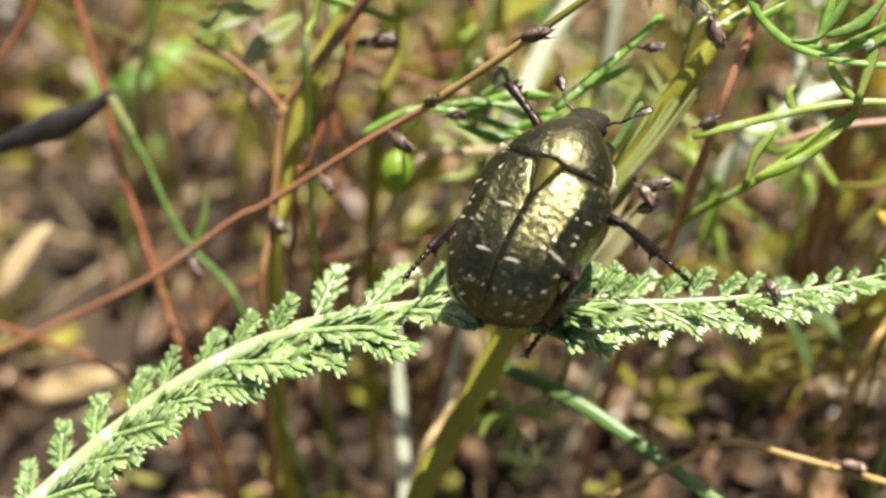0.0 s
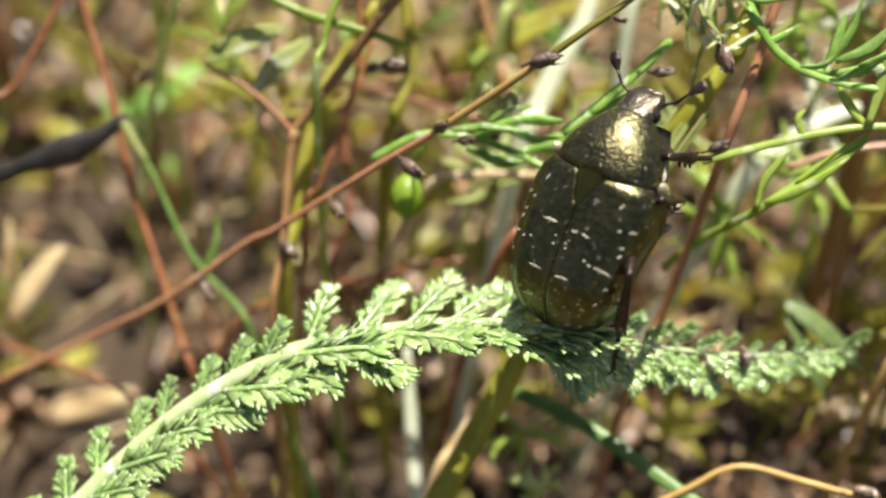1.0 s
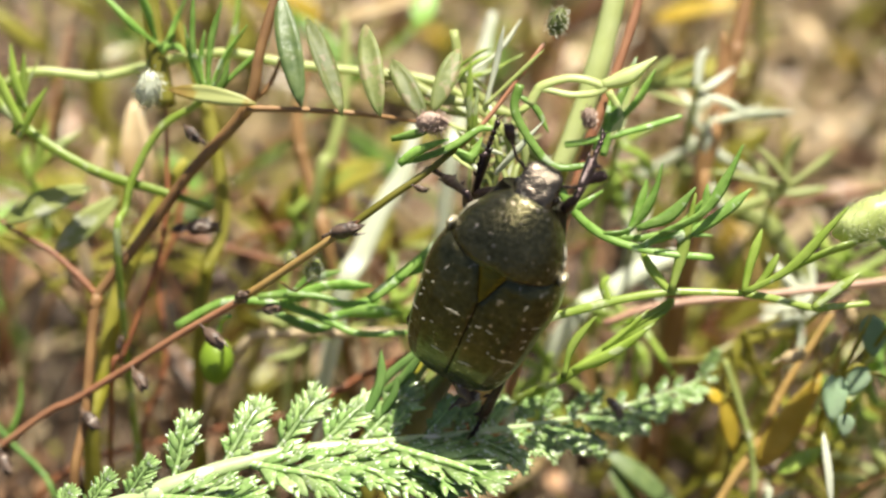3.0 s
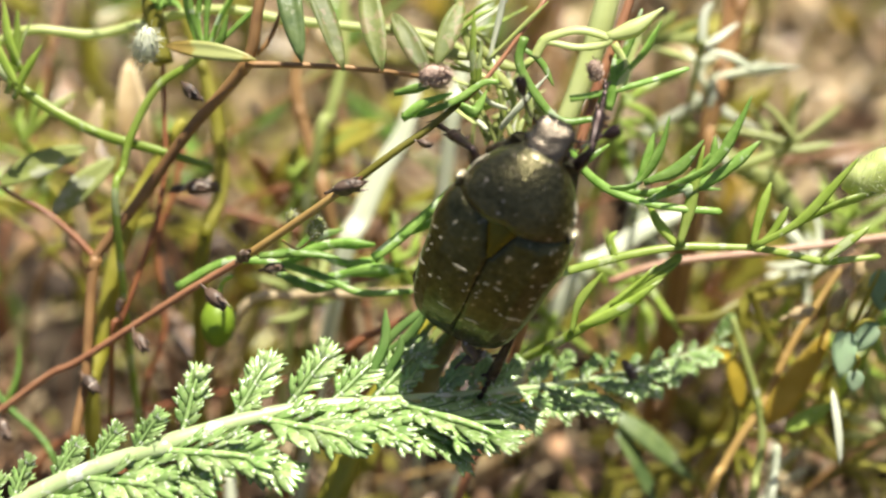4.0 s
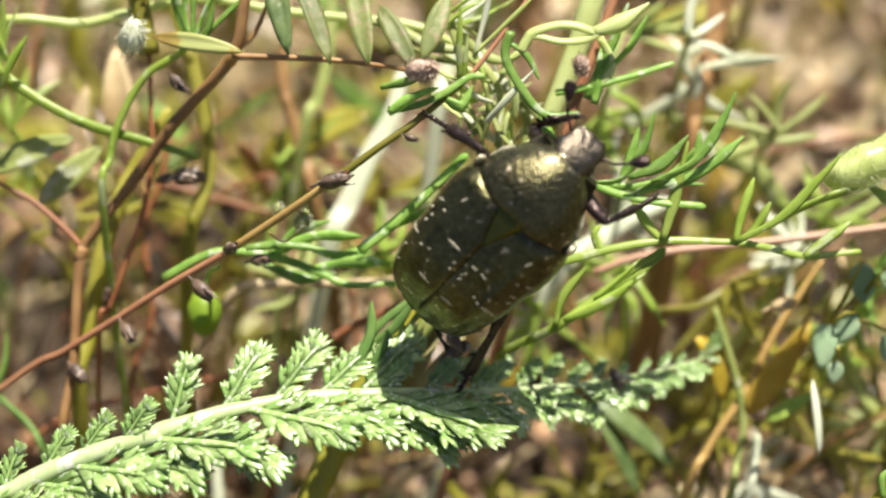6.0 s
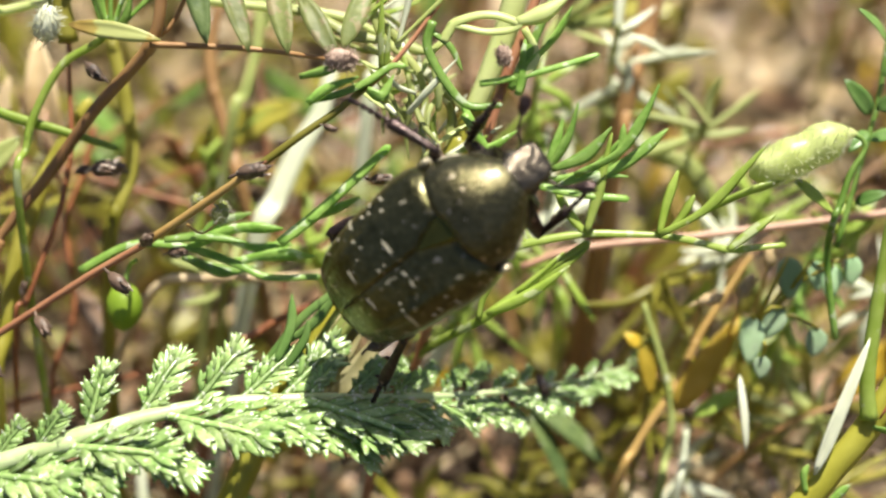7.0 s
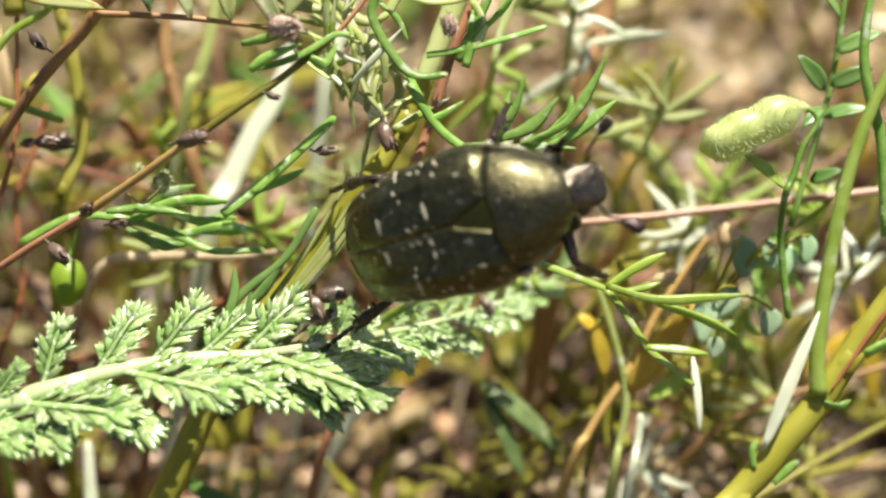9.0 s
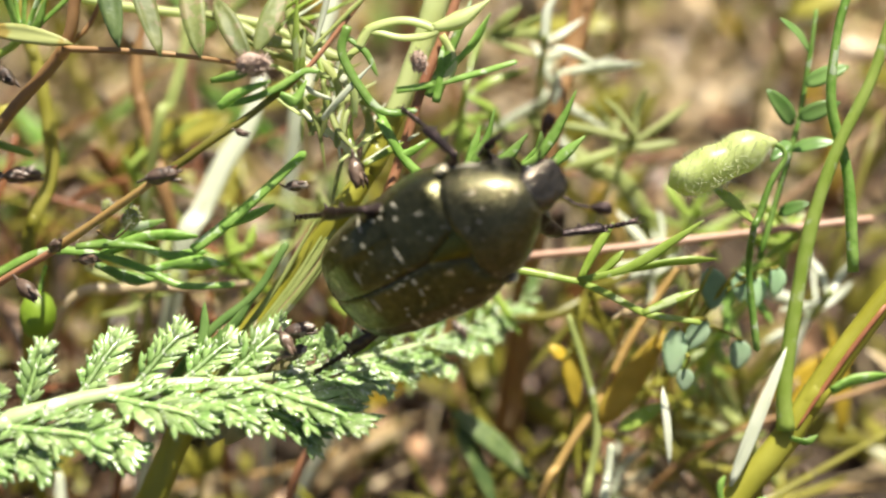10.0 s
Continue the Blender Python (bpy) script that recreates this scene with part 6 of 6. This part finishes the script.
LEAF_LOW = [  # seconds; place of the first joint; heading and twist of the inner third
    (0.0, -32.58, -20.11, 3.00, 25.5, -30.0),
    (0.5, -33.88, -20.40, 3.00, 27.2, -30.0),
    (1.0, -33.96, -19.93, 3.00, 28.9, -26.0),
    (1.5, -29.31, -17.36, 3.00, 29.2, -24.0),
    (2.0, -29.37, -18.19, 3.00, 26.5, -22.0),
    (2.5, -27.80, -15.57, 3.00, 20.2, -22.0),
    (3.0, -27.99, -16.08, 3.00, 20.4, -22.0),
    (4.5, -27.22, -15.11, 3.00, 18.6, -22.0),
    (5.0, -27.09, -15.47, 3.00, 20.3, -22.0),
    (6.5, -27.42, -15.10, 3.00, 18.8, -22.0),
    (7.0, -27.14, -16.13, 3.00, 19.0, -22.0),
    (7.5, -26.96, -15.42, 3.00, 17.4, -22.0),
    (8.0, -27.00, -14.92, 3.00, 17.5, -22.0),
    (8.5, -25.49, -15.07, 3.00, 17.7, -22.0),
    (9.0, -25.42, -15.04, 3.00, 17.5, -22.0),
    (9.5, -25.44, -14.91, 3.00, 17.5, -22.0),
    (10.0, -24.49, -13.84, 3.00, 17.4, -22.0),
]
LEAF_MID = [  # seconds; heading, dip and twist of the middle third
    (0.0, 8.5, -2.0, -52.0),
    (0.5, 4.9, -5.0, -52.0),
    (1.0, 9.1, -7.0, -46.0),
    (1.5, 9.5, -9.0, -32.0),
    (2.0, 12.8, -11.0, -26.0),
    (2.5, 10.3, -12.0, -28.0),
    (3.0, 11.8, -12.0, -28.0),
    (4.5, 9.1, -12.0, -28.0),
    (5.0, 9.6, -12.0, -28.0),
    (6.5, 9.4, -12.0, -28.0),
    (7.0, 9.5, -12.0, -28.0),
    (7.5, 7.1, -12.0, -28.0),
    (8.0, 9.1, -12.0, -26.0),
    (8.5, 9.6, -12.0, -24.0),
    (9.0, 10.7, -12.0, -24.0),
    (9.5, 10.7, -12.0, -26.0),
    (10.0, 9.4, -12.0, -28.0),
]
LEAF_UP = [  # seconds; heading, dip and twist of the outer third
    (0.0, 3.4, -8.0, -24.0),
    (0.5, -9.3, -17.0, 8.0),
    (1.0, -7.4, -19.0, 0.0),
    (1.5, 4.4, -21.0, -20.0),
    (2.0, 8.5, -23.0, -15.6),
    (2.5, 8.8, -21.0, -16.8),
    (3.0, 6.8, -21.0, -16.8),
    (4.5, 4.4, -21.0, -16.8),
    (5.0, 4.2, -21.0, -16.8),
    (6.5, 0.4, -21.0, -16.8),
    (7.0, 0.4, -22.0, -16.8),
    (7.5, -0.2, -24.0, -16.8),
    (8.0, 3.7, -29.0, -15.6),
    (8.5, 9.3, -34.0, -14.4),
    (9.0, 12.0, -32.0, -14.4),
    (9.5, 16.6, -32.0, -15.6),
    (10.0, 12.0, -36.0, -16.8),
]
FEET = {  # seconds, place of each foot in the slanted frame, swing of the knee in degrees
    "front_left": [(0.0, -15.7, 4.6, -0.9, 0), (0.5, -8.8, -12.5, 1.5, 90), (1.0, -6.2, -8.0, 0.9, 90), (1.5, -7.5, 13.5, 2.7, 0), (2.0, -6.8, 12.5, 1.1, -50), (2.5, -1.3, 15.5, 7.8, -90), (3.0, 1.1, 15.6, 6.4, -90), (4.5, 4.5, 13.3, 8.9, -90), (5.0, 7.4, 11.7, 9.3, -80), (6.5, 8.5, 11.1, 9.7, -90), (7.0, 8.0, 11.6, 10.7, -90), (7.5, 17.0, 8.4, 5.8, -20), (8.0, 15.8, 6.9, 1.6, -20), (8.5, 15.4, 6.6, 2.0, -30), (9.0, 18.1, 6.0, 10.0, -80), (9.5, 16.5, 7.8, 11.2, -50), (10.0, 15.2, 9.1, 11.4, -90)],
    "front_right": [(0.0, -10.1, -12.6, 3.3, -90), (0.5, -2.6, -8.0, 7.2, -80), (1.0, 2.9, -2.0, 3.5, 30), (1.5, 7.2, 3.5, 3.3, 30), (2.0, 9.6, 9.4, 4.4, 30), (2.5, 10.2, 15.4, 8.6, -30), (3.0, 10.1, 14.5, 6.3, -30), (4.5, 10.3, 14.3, 6.6, -20), (5.0, 14.7, 5.0, 3.2, 30), (6.5, 15.9, 5.0, 4.0, 20), (7.0, 15.4, 4.4, 10.0, 90), (7.5, 6.8, -1.6, 0.8, -90), (8.0, 23.5, -3.3, 1.8, 0), (8.5, 21.8, -1.9, 2.3, 20), (9.0, 22.5, -4.8, 1.7, 20), (9.5, 23.4, 1.4, 9.7, 90), (10.0, 27.4, 2.9, 2.1, 90)],
    "middle_left": [(0.0, -15.4, -18.1, 6.2, -90), (0.5, -12.7, -18.8, 4.0, -90), (1.0, -9.5, -15.1, 1.2, -90), (1.5, -9.3, -3.8, -3.1, -30), (2.0, -2.0, -3.9, -2.9, -90), (2.5, -4.8, 12.4, 0.2, 70), (3.0, -4.9, 12.5, -0.1, 70), (4.5, -4.7, 12.6, 0.7, 60), (5.0, -4.7, 12.6, 1.4, 50), (6.5, -4.3, 12.3, 3.1, 40), (7.0, -3.6, 12.2, 6.7, 60), (7.5, 2.5, 7.2, 2.4, 10), (8.0, 9.6, 12.2, 5.1, 50), (8.5, 12.8, 11.1, 3.5, 50), (9.0, 14.2, 10.0, 1.7, 40), (9.5, 12.7, 9.4, 1.4, 50), (10.0, 7.8, 12.3, 4.1, 50)],
    "middle_right": [(0.0, 1.9, -14.7, 5.5, 0), (0.5, -2.8, -19.3, 3.6, 30), (1.0, 0.8, -5.5, 2.0, -30), (1.5, 5.8, -4.2, 2.2, -10), (2.0, 6.8, 3.4, 0.9, -10), (2.5, 0.2, -3.5, -2.9, 90), (3.0, -0.3, -3.9, -3.4, 90), (4.5, -0.4, -3.7, -3.4, 90), (5.0, -1.0, -3.8, -3.0, 90), (6.5, -1.9, -3.8, -1.4, 90), (7.0, -1.2, -4.6, -0.4, 90), (7.5, -0.2, -4.8, -0.4, 90), (8.0, 1.7, -3.8, -0.0, 90), (8.5, 3.6, -3.7, -0.9, 90), (9.0, 4.2, -3.1, -0.8, 90), (9.5, 4.7, -1.9, -0.9, 90), (10.0, 5.3, -2.1, -1.5, 90)],
    "hind_left": [(0.0, -22.5, -15.1, 7.8, 90), (0.5, -19.2, -16.1, 0.1, -20), (1.0, -9.3, -15.4, 0.6, -90), (1.5, -4.0, -8.4, -1.8, -90), (2.0, -1.4, -9.7, -4.1, 10), (2.5, -1.2, -8.4, -4.5, 10), (3.0, -1.4, -8.7, -4.8, 10), (4.5, -1.1, -8.4, -4.6, 10), (5.0, -1.4, -9.3, -4.1, 10), (6.5, -2.1, -8.1, -1.5, 10), (7.0, -2.1, -7.8, -0.3, 20), (7.5, -1.6, 2.3, 0.6, -10), (8.0, -1.2, 2.2, 0.4, -20), (8.5, -1.4, 2.8, -2.4, -30), (9.0, -1.3, 2.9, -4.6, -30), (9.5, -2.0, 3.2, -5.8, -40), (10.0, -1.2, 3.2, 1.1, -20)],
    "hind_right": [(0.0, -11.9, -21.6, 5.9, 20), (0.5, -7.5, -23.5, 6.0, 20), (1.0, -5.3, -20.6, 5.4, 20), (1.5, -0.9, -14.8, 5.0, 20), (2.0, -0.2, -13.8, -4.1, 20), (2.5, -1.4, -13.0, -4.4, 20), (3.0, -1.8, -13.5, -4.7, 20), (4.5, -1.7, -13.9, -4.4, 20), (5.0, -1.9, -14.1, -4.3, 20), (6.5, -2.7, -14.5, -3.1, 20), (7.0, -2.8, -14.9, -1.8, 50), (7.5, -2.8, -14.9, -2.9, 60), (8.0, -2.9, -13.6, -2.0, 60), (8.5, -2.0, -12.4, -3.5, 60), (9.0, -1.7, -11.1, -2.7, 60), (9.5, -1.3, -10.3, -2.7, 50), (10.0, 0.1, -10.3, -3.5, 50)],
}


def aim(origin, along, up):
    """A pose whose y axis points along, z near up."""
    y = Vector(along).normalized()
    x = y.cross(Vector(up)).normalized()
    z = x.cross(y)
    return Matrix.Translation(Vector(origin) * MM) @ Matrix((x, y, z)).transposed().to_4x4()


def motions():
    body = {}
    for t, u, v, d, pitch, roll, turn in BEETLE_ROWS:
        body[t] = Matrix.Translation((u * MM, v * MM, d * MM)) @ pose(0, 0, 0, 0, 0, turn) @ pose(0, 0, 0, pitch, 0, 0) @ pose(0, 0, 0, 0, roll, 0)
    walk(BEETLE, [(t, VIEW @ m) for t, m in body.items()])
    for name, rows in FEET.items():
        fem, sh, low, side, hip, f, s, tarsus = LEGS[name]
        hip = Vector((side * hip.x, hip.y, hip.z))
        thigh_rows, shin_rows = [], []
        for t, u, v, d, swing in rows:
            goal = (body[t].inverted() @ Vector((u * MM, v * MM, d * MM))) / MM
            goal.z = min(goal.z, 2.2)
            reach = goal - hip
            far = s + tarsus * 0.95
            dist = min(max(reach.length, abs(far - f) + 0.4), f + far - 0.3)
            way = reach.normalized()
            out = Vector((side * 1.0, 0.5 if name.startswith("front") else -0.3, 0.9))
            out = (out - way * out.dot(way)).normalized()
            out = out * math.cos(radians(swing)) + way.cross(out) * math.sin(radians(swing))
            c = (f * f + dist * dist - far * far) / (2 * f * dist)
            knee = hip + way * (f * c) + out * (f * math.sqrt(max(0.0, 1 - c * c)))
            end = hip + way * dist
            a = aim(hip, knee - hip, out)
            b = aim(knee, end - knee, out)
            thigh_rows.append((t, a))
            shin_rows.append((t, a.inverted() @ b))
        walk(fem, thigh_rows)
        walk(sh, shin_rows)
        walk(low, shin_rows)
    base, bend = {}, {}
    for t, u, v, d, turn, twist in LEAF_LOW:
        base[t] = VIEW @ Matrix.Translation((u * MM, v * MM, d * MM)) @ pose(0, 0, 0, 0, 0, turn) @ pose(0, 0, 0, twist, 0, 0)
    walk(YARROW, list(base.items()))
    rows = []
    for (t, turn, dip, twist), (_, u, v, d, _, _) in zip(LEAF_MID, LEAF_LOW):
        m = VIEW @ Matrix.Translation((u * MM, v * MM, d * MM)) @ pose(0, 0, 0, 0, 0, turn) @ pose(0, 0, 0, 0, -dip, 0) @ pose(0, 0, 0, twist, 0, 0)
        bend[t] = m @ Vector((20.2 * MM, 0, 0))
        rows.append((t, base[t].inverted() @ m))
    walk(YARROW_MIDDLE, rows)
    rows = []
    for t, turn, dip, twist in LEAF_UP:
        m = Matrix.Translation(bend[t]) @ VIEW.to_3x3().to_4x4() @ pose(0, 0, 0, 0, 0, turn) @ pose(0, 0, 0, 0, -dip, 0) @ pose(0, 0, 0, twist, 0, 0)
        rows.append((t, base[t].inverted() @ m))
    walk(YARROW_TIP, rows)
    turn_axis = VIEW.to_3x3() @ Vector((0, 0, 1))
    place, joint = HELD_LEAF.location.copy(), HELD_TIP.location.copy()
    held_rows, joint_rows = [], []
    for t, a, b in ((0, 0, 0), (7, 0, 0), (7.5, -2, 0), (8, -3, -1), (8.5, -9, -6), (9, -19, -24), (9.5, -13, -9), (10, -9, -5)):
        m = Matrix.Translation(place) @ Matrix.Rotation(radians(a), 4, turn_axis)
        held_rows.append((t, m))
        at_joint = m @ (joint - place)
        joint_rows.append((t, Matrix.Translation(at_joint) @ Matrix.Rotation(radians(a + b), 4, turn_axis)))
    walk(HELD_LEAF, held_rows)
    walk(HELD_TIP, joint_rows)


motions()
